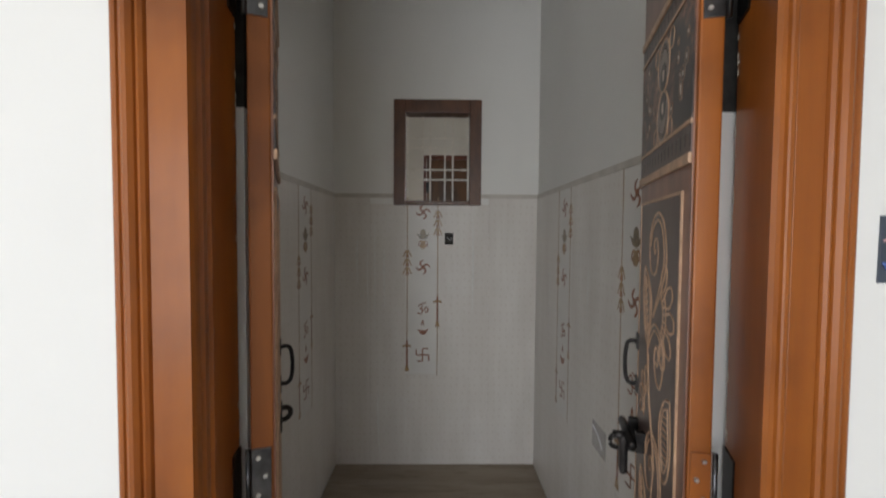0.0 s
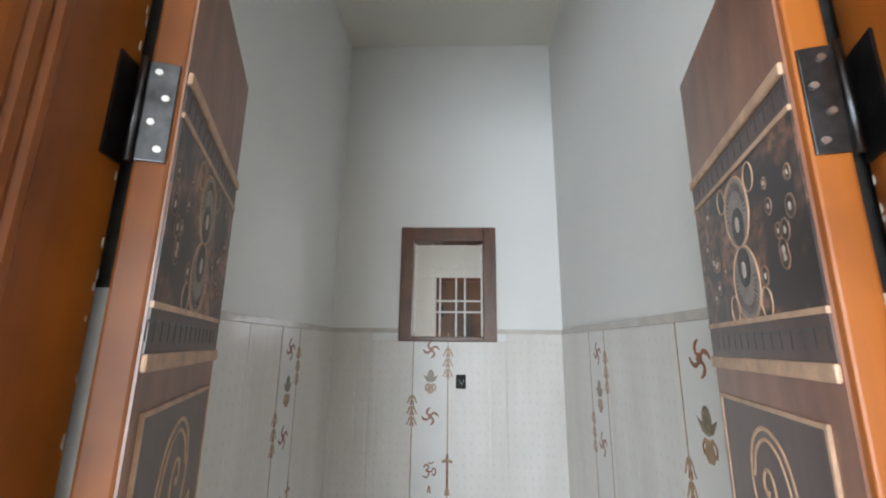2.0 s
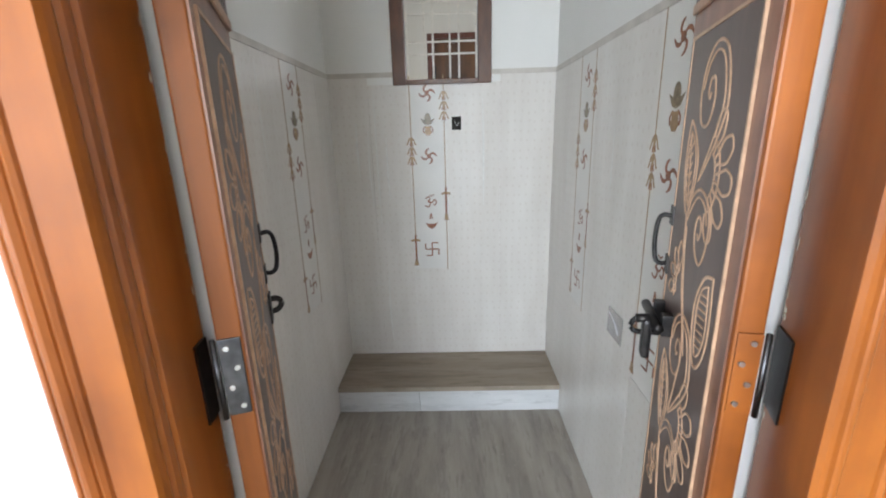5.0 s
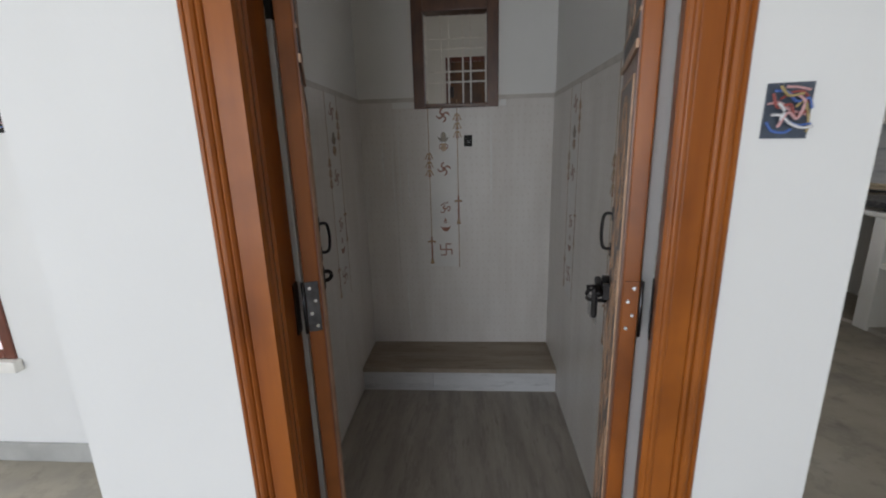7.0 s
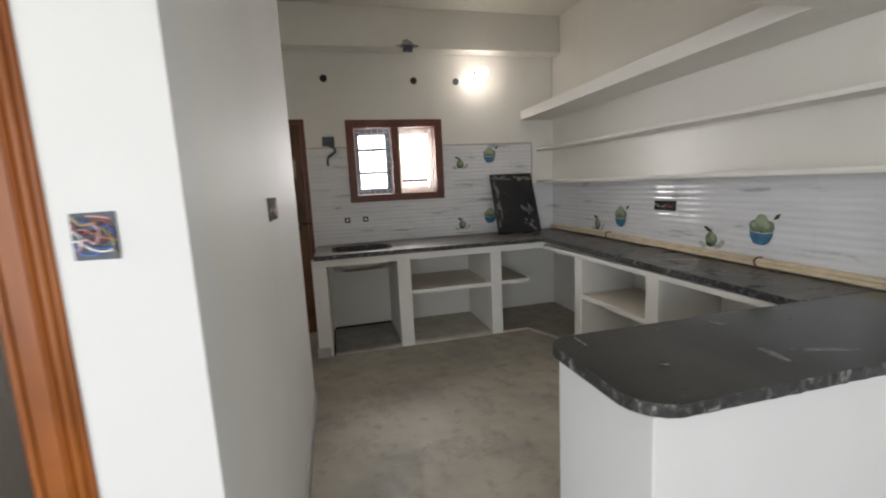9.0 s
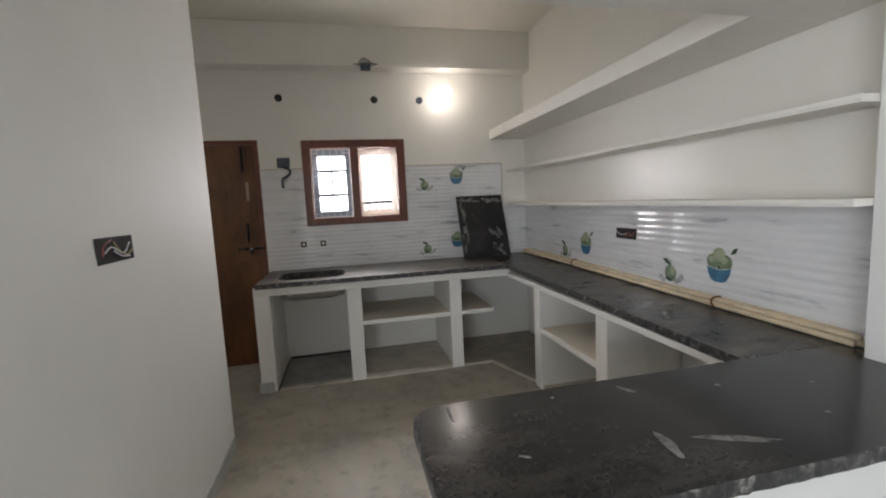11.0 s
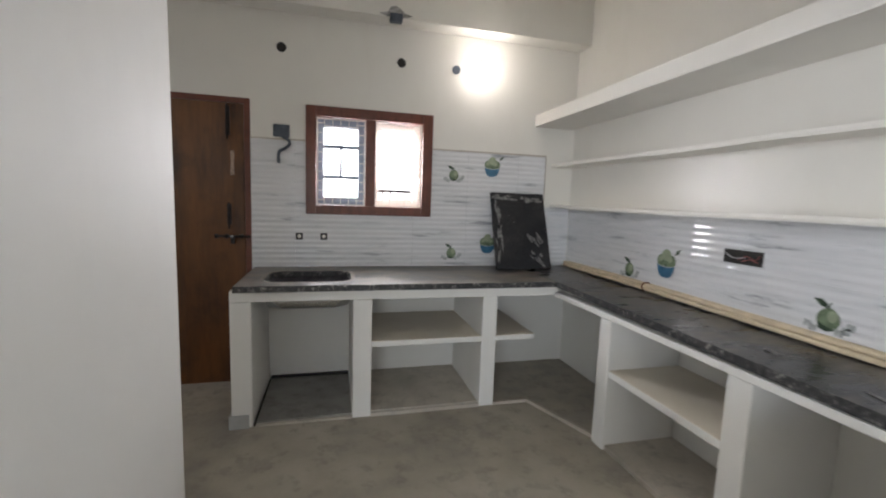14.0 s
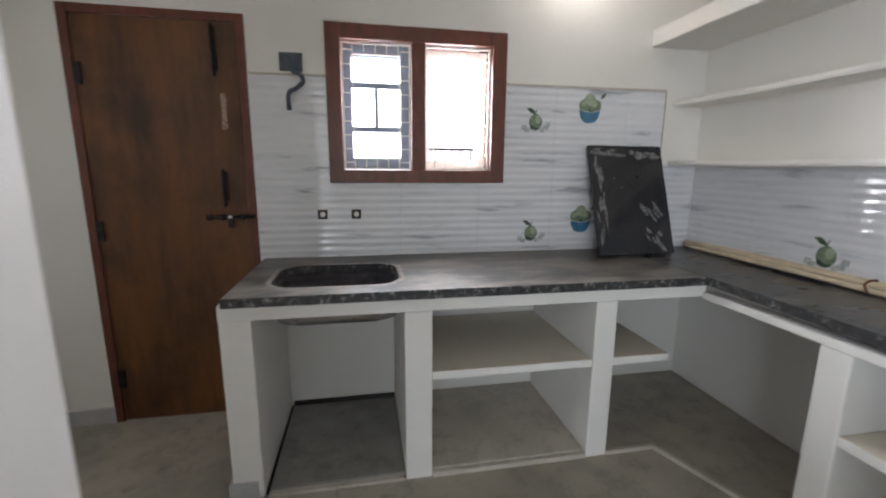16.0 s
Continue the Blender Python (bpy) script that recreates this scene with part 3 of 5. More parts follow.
    for a in (78, 46, 14, -18):
        u = Vector((math.cos(radians(a)), math.sin(radians(a)) * 1.2))
        v = Vector((-u.y, u.x))
        o = c + u * 0.031
        line([o - v * 0.006, o + u * 0.015 - v * 0.011, o + u * 0.03, o + u * 0.015 + v * 0.011, o + v * 0.006], 0.004, 5)
    # lower veined leaf
    line([(0.105, 1.108), (0.14, 1.095), (0.165, 1.05), (0.158, 0.99), (0.135, 0.963), (0.11, 0.985), (0.098, 1.03), (0.105, 1.108)])
    line([(0.118, 1.092), (0.142, 1.078), (0.153, 1.045), (0.147, 0.998), (0.135, 0.98), (0.119, 0.995), (0.109, 1.03), (0.118, 1.092)], 0.0035)
    for k in range(8):
        b = 0.995 + k * 0.011
        line([(0.114, b + 0.004), (0.147 - abs(k - 3) * 0.001, b)], 0.0042, 2)


def peacock_print(bm, m):
    def line(pts, w=0.004, steps=4):
        ribbon(bm, curve_through(pts, steps), w, m, 0.001)
    for cy, sg in ((1.661, 1), (1.573, -1)):
        patch(bm, ellipse(0.185, cy, 0.036, 0.043, 28), m, 0.0004, 1)
        patch(bm, ellipse(0.185, cy - sg * 0.019, 0.018, 0.024, 20), m, 0.0008, 2)
        patch(bm, ellipse(0.185, cy - sg * 0.016, 0.006, 0.010, 12), m, 0.0011, 3)
        e = ellipse(0.185, cy, 0.037, 0.044, 28)
        line(e + [e[0]], 0.0036)
        for k in range(19):
            a = radians(sg * (-10 + k * 200 / 18))
            p = [(0.185 + r * 0.036 * math.cos(a), cy + r * 0.043 * math.sin(a)) for r in (0.62, 0.86)]
            ribbon(bm, [Vector(q) for q in p], 0.0045, m, 0.0008, True, 2)
        for dx in (-0.047, 0.045):
            e = ellipse(0.185 + dx, cy + sg * 0.028, 0.013, 0.017, 14)
            line(e + [e[0]], 0.0016)
    random.seed(11)
    for k in range(17):
        x, z, r = random.choice((random.uniform(0.05, 0.135), random.uniform(0.24, 0.325))), random.uniform(1.555, 1.69), random.uniform(0.004, 0.009)
        patch(bm, ellipse(x, z, r, r * 1.35, 12), m, 0.0005, 2)
        e = ellipse(x, z, r, r * 1.35, 12)
        ribbon(bm, [Vector(q) for q in e + [e[0]]], 0.0022, m, 0.0008, False, 4)
        patch(bm, ellipse(x, z, r * 0.3, r * 0.5, 8), m, 0.0009, 3)


def door_leaf(hx, hy, angle, sg, lock, share, S0, thick):
    """A narrow double-door leaf; sg is the side of its printed face, share the part of its width that is printed."""
    root = thing("door_leaf", 0, 0, 0, "open orange varnished door leaf with dark copper-lined scroll print", "door", "prayer room door leaves")

    def fit(a):
        return LEAF - (LEAF - a) * share

    def on_print(a, b, h):
        return Vector((fit(a), sg * (h + 0.0044), b))

    def slab(name, a0, b0, a1, b1, h0, h1, mat, bevel=0.0):
        ys = sorted((sg * h0, sg * h1))
        if name != "body":
            a0, a1 = fit(a0), fit(a1)
        return boxes(name, [(a0, ys[0], b0, a1, ys[1], b1)], mat, root, bevel)
    slab("body", S0, 0.012, LEAF, 1.945, -thick, 0.0, FRAME_ORANGE if lock else LEAF_DARKER, 0.003)
    slab("printed_sheet", S0 + 0.008, 0.014, LEAF - 0.002, 1.943, 0.0, 0.0025, BURL)
    slab("upper_panel", S0 + 0.009, 1.532, LEAF - 0.004, 1.712, 0.0025, 0.0045, PANEL_BURST)
    slab("dark_band", S0 + 0.009, 1.716, LEAF - 0.004, 1.748, 0.0025, 0.0045, PANEL_DARK)
    slab("dark_band", S0 + 0.009, 1.486, LEAF - 0.004, 1.526, 0.0025, 0.0045, PANEL_DARK)
    slab("main_panel", 0.064, 0.10, LEAF - 0.02, 1.432, 0.0025, 0.0045, PANEL_DARK)
    for b0, b1 in ((1.748, 1.762), (1.470, 1.486)):
        slab("copper_band", S0 + 0.0085, b0, LEAF - 0.003, b1, 0.0025, 0.008, GOLD_LINE, 0.003)
    for b0, b1 in ((1.711, 1.717), (1.526, 1.532)):
        slab("gold_line", S0 + 0.009, b0, LEAF - 0.004, b1, 0.0025, 0.006, GOLD_LINE)
    for b0, b1 in ((0.097, 0.102), (1.430, 1.435)):
        slab("gold_line", 0.062, b0, LEAF - 0.018, b1, 0.0025, 0.006, GOLD_LINE)
    for a0 in (0.062, LEAF - 0.0225):
        slab("gold_line", a0, 0.1025, a0 + 0.0042, 1.4298, 0.0025, 0.006, GOLD_LINE)
    bm = bmesh.new()
    for k in range(14):
        for b in (1.496, 1.7235):
            ribbon(bm, [Vector((0.036 + 0.0215 * k + u, b + v)) for u, v in ((0, 0), (0, 0.018), (0.013, 0.018))], 0.004, on_print, 0.0006)
    tagged(finish(bm, "square_fret", FRET, root), kind="stuff")
    bm = bmesh.new()
    for dz in (0.0, -0.40, -0.80):
        leaf_group(bm, dz, lambda a, b, h: on_print(a - 0.010, b, h))
    tagged(finish(bm, "scroll_relief", GOLD_LINE, root), "raised copper scroll lines", kind="stuff")
    bm = bmesh.new()
    peacock_print(bm, on_print)
    tagged(finish(bm, "round_relief", [GOLD_LINE, TAUPE, PANEL_BLACK, PALE_DOT, BRONZE], root), "raised copper ring ornament", kind="stuff")
    # pull handle
    a = LEAF - 0.014
    top = 1.143 if lock else 1.130
    pts = [(a, sg * 0.004, top), (a + 0.002, sg * 0.018, top + 0.002), (a + 0.004, sg * 0.026, top - 0.008), (a + 0.004, sg * 0.029, 0.5 * top + 0.5275), (a + 0.002, sg * 0.026, 1.064), (a, sg * 0.017, 1.054), (a, sg * 0.004, 1.055)]
    tagged(tube("handle", curve_through(pts, 5), 0.0042, IRON, root), "dark iron pull handle")
    for b in (top + 0.002, 1.053):
        boxes("handle_plate", [(a - 0.011, min(sg * 0.0025, sg * 0.007), b - 0.018, a + 0.011, max(sg * 0.0025, sg * 0.007), b + 0.018)], IRON, root, 0.002)
    # bolt
    if lock:
        tube("bolt_rod", [(0.235, sg * 0.03, 0.965), (LEAF + 0.004, sg * 0.03, 0.965)], 0.0085, IRON, root)
        for a0 in (0.25, 0.315):
            boxes("bolt_plate", [(a0, min(sg * 0.0025, sg * 0.022), 0.945, a0 + 0.018, max(sg * 0.0025, sg * 0.022), 0.985)], IRON, root, 0.003)
        tube("bolt_knob", [(0.285, sg * 0.035, 0.965), (0.285, sg * 0.058, 0.962)], 0.008, IRON, root)
        boxes("hasp", [(0.276, min(sg * 0.03, sg * 0.045), 0.885, 0.305, max(sg * 0.03, sg * 0.045), 0.962)], IRON, root, 0.006)
        tube("staple", curve_through([(0.33, sg * 0.006, 0.945), (0.333, sg * 0.05, 0.94), (0.333, sg * 0.052, 0.915), (0.33, sg * 0.006, 0.915)], 4), 0.005, IRON, root)
    else:
        tube("bolt_staple", curve_through([(LEAF - 0.006, sg * 0.004, 0.998), (LEAF, sg * 0.018, 0.996), (LEAF + 0.003, sg * 0.025, 0.985), (LEAF, sg * 0.018, 0.974), (LEAF - 0.006, sg * 0.004, 0.972)], 4), 0.0055, IRON, root)
        boxes("bolt_plate", [(LEAF - 0.03, min(sg * 0.0025, sg * 0.008), 0.955, LEAF - 0.004, max(sg * 0.0025, sg * 0.008), 1.015)], IRON, root, 0.002)
    # hinges: one plate on the edge, one towards the post, a round knuckle
    for z in (1.712, 1.018):
        yk = -sg * (thick + 0.003)
        tagged(boxes("hinge_plate", [(S0 - 0.003, min(-sg * 0.003, -sg * (thick - 0.001)), z - 0.052, S0, max(-sg * 0.003, -sg * (thick - 0.001)), z + 0.052)], FRAME_ORANGE if lock and z < 1.5 else STEEL_DARK, root, 0.001), "hinge plate painted over, with bare screws" if lock and z < 1.5 else "dull steel hinge plate with screws")
        tube("hinge_knuckle", [(S0 - 0.004, yk, z - 0.054), (S0 - 0.004, yk, z + 0.054)], 0.0034, STEEL_DARK, root)
        for k, dz in enumerate((-0.04, -0.013, 0.013, 0.04)):
            bm = bmesh.new()
            bmesh.ops.create_cone(bm, cap_ends=True, segments=12, radius1=0.0045, radius2=0.0035, depth=0.002,
                                  matrix=Matrix.Translation((S0 - 0.0038, -sg * (0.011 + 0.009 * (k % 2)), z + dz)) @ Matrix.Rotation(radians(-90), 4, 'Y'))
            finish(bm, "screw", STEEL, root)
    root.matrix_basis = pose(hx, hy, 0, 0, 0, angle)
    return root


# angle of each leaf from the x axis
right_leaf = door_leaf(0.464, 0.62, 75.4, 1, True, 1.0, 0.021, 0.030)
left_leaf = door_leaf(-0.099, 0.6217, 109.74, -1, False, 1.025, 0.0325, 0.030)


# ---- prayer room: tiles, motifs, ledge, window ----
def swastika(bm, cx, cz, r, m, mat, curved):
    for k in range(4):
        a = radians(45 + 90 * k) if curved else radians(90 * k)
        u, v = Vector((math.cos(a), math.sin(a))), Vector((math.sin(a), -math.cos(a)))
        c = Vector((cx, cz))
        if curved:
            ribbon(bm, curve_through([c, c + u * r * 0.55, c + u * r * 0.8 + v * r * 0.35, c + u * r * 0.75 + v * r * 0.8], 4), r * 0.3, m, 0.0008, True, mat)
        else:
            ribbon(bm, [c, c + u * r * 0.92], r * 0.19, m, 0.0008, False, mat)
            ribbon(bm, [c + u * r * 0.92, c + u * r * 0.92 + v * r * 0.85], r * 0.19, m, 0.0008, False, mat)
    if curved:
        patch(bm, ellipse(cx, cz, r * 0.3, r * 0.34, 12), m, 0.0011, mat)


def motif_column(to3d, parent, u0):
    """The printed devotional column of a tile strip: hanging garlands, pots, lamp and signs."""
    bm = bmesh.new()

    def m(a, b, h):
        return to3d(u0 + a, b, h)

    def line(pts, w, mat, steps=5):
        ribbon(bm, curve_through(pts, steps), w * 1.4, m, 0.0008, False, mat)
    line([(-0.082, 0.64), (-0.082, 1.0), (-0.082, 1.555)], 0.0035, 1)
    line([(0.077, 0.62), (0.077, 1.0), (0.077, 1.555)], 0.0035, 1)
    for x, z in ((-0.082, 1.28), (0.077, 1.485)):
        for k in range(3):
            b = z - 0.045 * k
            patch(bm, [(x, b + 0.006), (x + 0.007, b - 0.008), (x + 0.004, b - 0.026), (x - 0.004, b - 0.026), (x - 0.007, b - 0.008)], m, 0.001, 1)
            for sd in (-1, 1):
                line([(x + sd * 0.004, b), (x + sd * 0.011, b - 0.010), (x + sd * 0.016, b - 0.024), (x + sd * 0.022, b - 0.034)], 0.0045, 1, 4)
                line([(x + sd * 0.004, b - 0.022), (x + sd * 0.007, b - 0.04)], 0.0038, 0, 3)
    for x, z in ((-0.082, 0.655), (0.077, 0.89)):
        line([(x, z), (x, z + 0.15)], 0.007, 0, 2)
        line([(x - 0.022, z + 0.118), (x, z + 0.124), (x + 0.022, z + 0.118)], 0.008, 1, 3)
        patch(bm, [(x - 0.012, z - 0.012), (x + 0.012, z - 0.012), (x + 0.006, z + 0.018), (x - 0.006, z + 0.018)], m, 0.001, 1)
    swastika(bm, 0, 1.478, 0.034, m, 0, True)
    swastika(bm, 0, 1.192, 0.034, m, 0, True)
    swastika(bm, 0, 0.728, 0.036, m, 0, False)
    # pot with a coconut and leaves
    patch(bm, ellipse(0, 1.365, 0.015, 0.026, 14), m, 0.0012, 2)
    for s in (-1, 1):
        patch(bm, [(0, 1.335), (s * 0.018, 1.342), (s * 0.034, 1.368), (s * 0.012, 1.357)], m, 0.0009, 2)
        line([(s * 0.01, 1.332), (s * 0.022, 1.318), (s * 0.02, 1.30)], 0.004, 0)
    patch(bm, [(-0.016, 1.33), (0.016, 1.33), (0.012, 1.32), (0.018, 1.303), (0.008, 1.288), (-0.008, 1.288), (-0.018, 1.303), (-0.012, 1.32)], m, 0.0011, 1)
    # sacred syllable
    line([(-0.024, 0.985), (-0.012, 0.997), (-0.002, 0.985), (-0.013, 0.974), (-0.001, 0.964), (-0.01, 0.946), (-0.028, 0.952)], 0.0042, 0)
    line([(-0.008, 0.973), (0.008, 0.968), (0.018, 0.982), (0.028, 0.972), (0.022, 0.955), (0.012, 0.96)], 0.0042, 0)
    line([(-0.004, 1.006), (0.006, 1.0), (0.018, 1.008)], 0.0035, 0)
    # lamp with a flame
    line([(-0.006, 0.885), (0, 0.912), (0.006, 0.885)], 0.004, 0)
    patch(bm, [(-0.03, 0.866), (-0.012, 0.86), (0.014, 0.86), (0.032, 0.868), (0.018, 0.843), (0.004, 0.834), (-0.012, 0.84)], m, 0.0011, 0)
    return tagged(finish(bm, "motif_print", [MOTIF_BROWN, MOTIF_GOLD, MOTIF_OLIVE], parent), "brown and ochre devotional print on the tile")


def tile_cladding(name, u0, u1, strips, to3d, thick, hole=None):
    """Rows of wall tiles with hairline joints; strips are the white motif columns (u from, to)."""
    root = thing(name, 0, 0, 0, "off-white sprigged glazed wall tiles to shoulder height", "wall tiles")
    tagged(root, kind="structure")
    edges = [u0]
    for a, b in strips:
        span = a - edges[-1]
        n = max(1, round(span / 0.24))
        edges += [edges[-1] + span * (i + 1) / n for i in range(n)]
        edges.append(b)
    n = max(1, round((u1 - edges[-1]) / 0.24))
    start = edges[-1]
    edges += [start + (u1 - start) * (i + 1) / n for i in range(n)]
    rows = [0.004, 0.625, 1.552]
    random.seed(len(name))
    for a, b in zip(edges, edges[1:]):
        white = any(abs(a - s[0]) < 1e-6 for s in strips)
        for z0, z1 in (zip(rows, rows[1:]) if white else ((rows[0], rows[-1]),)):
            spans = [(z0, z1)]
            if hole and a < hole[1] - 0.01 and b > hole[0] + 0.01 and z1 > hole[2]:
                spans = [(z0, hole[2])]
            for p0, p1 in spans:
                bm = bmesh.new()
                g, h = 0.0006, thick + random.uniform(-0.0003, 0.0003)
                patch(bm, [(a + g, p0 + g), (b - g, p0 + g), (b - g, p1 - g), (a + g, p1 - g)], to3d, h)
                finish(bm, "tile", TILE_WHITE if white and z0 > 0.6 else POOJA_TILE, root)
    bm = bmesh.new()
    patch(bm, [(u0, 1.552), (u1, 1.552), (u1, 1.573), (u0, 1.573)] if not hole else [(u0, 1.552), (hole[0], 1.552), (hole[0], 1.573), (u0, 1.573)], to3d, thick + 0.002)
    if hole:
        patch(bm, [(hole[1], 1.552), (u1, 1.552), (u1, 1.573), (hole[1], 1.573)], to3d, thick + 0.002)
    tagged(finish(bm, "border_strip", BORDER, root), "grey-brown border strip along the tile top")
    return root


back = lambda a, b, h: Vector((a, 2.271 - h, b))
left = lambda a, b, h: Vector((-0.423 + h, a, b))
right = lambda a, b, h: Vector((0.641 - h, -a, b))
tiles_back = tile_cladding("tile_cladding_back", -0.417, 0.635, [(-0.05, 0.128)], back, 0.006, (-0.107, 0.335, 1.52))
tiles_left = tile_cladding("tile_cladding_left", 0.64, 2.265, [(1.05, 1.25), (1.69, 1.87)], left, 0.006)
tiles_right = tile_cladding("tile_cladding_right", -2.265, -0.64, [(-1.86, -1.68), (-1.25, -1.07)], right, 0.006)
motif_column(lambda a, b, h: back(a, b, h + 0.0062), tiles_back, 0.041)
motif_column(lambda a, b, h: left(a, b, h + 0.0062), tiles_left, 1.776)
motif_column(lambda a, b, h: right(a, b, h + 0.0062), tiles_right, -1.78)
motif_column(lambda a, b, h: right(a, b, h + 0.0062), tiles_right, -1.158)
# runs of cement wash left on the tiles
random.seed(3)
for to3d, root, spots in ((back, tiles_back, ((-0.16, 0.98, 1.3), (-0.21, 0.85, 1.5), (-0.245, 0.95, 1.32), (-0.19, 0.2, 0.6), (0.30, 0.95, 1.45), (-0.3, 1.1, 1.35))),
                          (left, tiles_left, ((2.1, 0.9, 1.4), (1.5, 1.2, 1.52))), (right, tiles_right, ((-1.5, 1.1, 1.3), (-2.0, 0.8, 1.3)))):
    for u, z0, z1 in spots:
        bm = bmesh.new()
        ribbon(bm, curve_through([(u, z1), (u + random.uniform(-0.004, 0.004), (z0 + z1) / 2), (u + random.uniform(-0.003, 0.006), z0)], 8),
               random.uniform(0.005, 0.010), lambda a, b, h: to3d(a, b, h + 0.0062), 0.0006, True)
        tagged(finish(bm, "cement_run", CEMENT_SMEAR, root), "dried white cement run")

ledge = thing("shrine_ledge", 0.11, 2.1, 0, "low stone ledge with a brown top and pale marble front", "ledge")
boxes("ledge_top", [(-0.416, 1.935, 0.118, 0.634, 2.264, 0.142)], LEDGE_TOP, ledge, 0.003)
boxes("ledge_front", [(-0.416, 1.945, 0.004, -0.03, 2.262, 0.1175), (-0.028, 1.945, 0.004, 0.634, 2.262, 0.1175)], LEDGE_FRONT, ledge, 0.002)

pw = thing("window_1", 0.114, 2.3, 1.52, "small brown-framed barred window over the tiles", "window")
tagged(pw, kind="structure")
boxes("frame", [(-0.112, 2.252, 1.515, -0.052, 2.35, 2.055), (0.28, 2.252, 1.515, 0.34, 2.35, 2.055),
                (-0.052, 2.253, 1.515, 0.28, 2.35, 1.538), (-0.052, 2.253, 1.988, 0.28, 2.35, 2.055)], FRAME_DARK, pw, 0.004)
for x in (-0.046, 0.035, 0.075, 0.153, 0.195, 0.276):
    boxes("bar", [(x - 0.0042, 2.328, 1.538, x + 0.0042, 2.334, 1.988)], WHITE_BAR, pw)
for z in (1.876, 1.826, 1.708, 1.655):
    boxes("bar", [(-0.05, 2.3345, z - 0.004, 0.279, 2.34, z + 0.004)], WHITE_BAR, pw)
boxes("mesh_edge", [(-0.052, 2.318, 1.5385, -0.044, 2.326, 1.9875), (0.272, 2.318, 1.5385, 0.28, 2.326, 1.9875)], WHITE_BAR, pw)


def wire_box(name, m, w, h, wires, label, fill=BLACK_GAP_FILL):
    """A flush electrical box with loose wire ends; m turns (a, b, out) into a place."""
    c = m(0, 0, 0)
    root = thing(name, c.x, c.y, c.z, label, "electrical box", "wired wall boxes")
    # flat plate; a black fill paints in the dark of the open box
    bm = bmesh.new()
    patch(bm, [(-w / 2, -h / 2), (w / 2 * 0.96, -h / 2 * 1.03), (w / 2, h / 2), (-w / 2 * 0.97, h / 2 * 0.97)], m, 0.0025)
    finish(bm, "box", fill, root)
    for k, (mat, pts) in enumerate(wires):
        tube("wire", curve_through([m(a * w, b * h, 0.003 + 0.004 * (k % 3) + 0.004 * math.sin(3 * i + k) ** 2) for i, (a, b) in enumerate(pts)], 6), min(w, h) * 0.03, mat, root, 6)
    return root


WAVES = [(WIRE_PINK, [(-0.45, 0.12), (-0.2, 0.14), (0.05, 0.0), (0.25, -0.05), (0.46, -0.1)]),
         (WIRE_BLUE, [(-0.2, -0.1), (0.0, -0.22), (0.2, -0.27), (0.46, -0.25)]),
         (WIRE_WHITE, [(-0.46, -0.08), (-0.25, -0.1), (-0.05, -0.24), (0.2, -0.32), (0.44, -0.3)]),
         (WIRE_RED, [(-0.2, 0.2), (0.05, 0.32), (0.3, 0.3), (0.42, 0.1)]),
         (WIRE_BLUE, [(-0.4, 0.35), (-0.1, 0.3), (0.1, 0.15), (0.35, 0.2), (0.45, 0.02)]),
         (WIRE_YELLOW, [(-0.35, 0.42), (-0.15, 0.25), (0.15, 0.28)]),
         (WIRE_PINK, [(-0.1, 0.42), (0.15, 0.4), (0.4, 0.35)]),
         (WIRE_RED, [(-0.42, 0.3), (-0.28, 0.05), (-0.02, 0.1), (0.12, -0.12), (0.34, -0.02)]),
         (WIRE_PINK, [(-0.3, -0.3), (-0.12, -0.05), (0.08, -0.16), (0.2, 0.12), (0.06, 0.26)]),
         (WIRE_BLUE, [(-0.44, -0.2), (-0.3, -0.36), (-0.05, -0.4), (0.1, -0.34)]),
         (WIRE_YELLOW, [(0.1, 0.05), (0.26, 0.16), (0.4, -0.12), (0.42, -0.4)]),
         (WIRE_WHITE, [(-0.34, 0.12), (-0.2, -0.02), (-0.26, -0.18)])]
wire_box("wall_socket_box", lambda a, b, h: Vector((0.628 + a, 0.52 - h, 1.357 + b)), 0.062, 0.074, WAVES, "open electrical box with tangled coloured wires", BLUE_GREY)
wire_box("wall_socket_box", lambda a, b, h: Vector((0.757 + h, 1.50 - a, 1.355 + b)), 0.235, 0.085,
         [(WIRE_WHITE, [(-0.4, 0.2), (-0.2, -0.2), (0.1, 0.1), (0.3, -0.1)]), (WIRE_WHITE, [(-0.3, -0.35), (-0.1, -0.3), (0.1, -0.05)]),
          (WIRE_RED, [(0.2, 0.4), (0.4, 0.2), (0.45, -0.2)]), (WIRE_YELLOW, [(-0.45, -0.1), (-0.3, -0.3), (-0.1, -0.1), (0.05, 0.3)])],
         "open electrical box with tangled wires and rough edges")
wire_box("shrine_switch_box", lambda a, b, h: Vector((0.176 + a, 2.2645 - h, 1.341 + b)), 0.045, 0.06, [(WIRE_WHITE, [(-0.2, 0.2), (0.1, -0.2), (0.3, 0.1)])], "small dark switch hole in the tiles")
wire_box("shrine_socket_box", lambda a, b, h: Vector((0.6345 - h, 1.375 - a, 0.72 + b)), 0.11, 0.085,
         [(WIRE_WHITE, [(-0.4, 0.3), (0, 0.1), (0.3, -0.2)])], "grey socket box set in the wall tiles", STEEL)
wire_box("hall_switch_box", lambda a, b, h: Vector((-1.54 + a, 1.37 - h, 1.45 + b)), 0.08, 0.08, WAVES[:3], "open electrical box with wires")

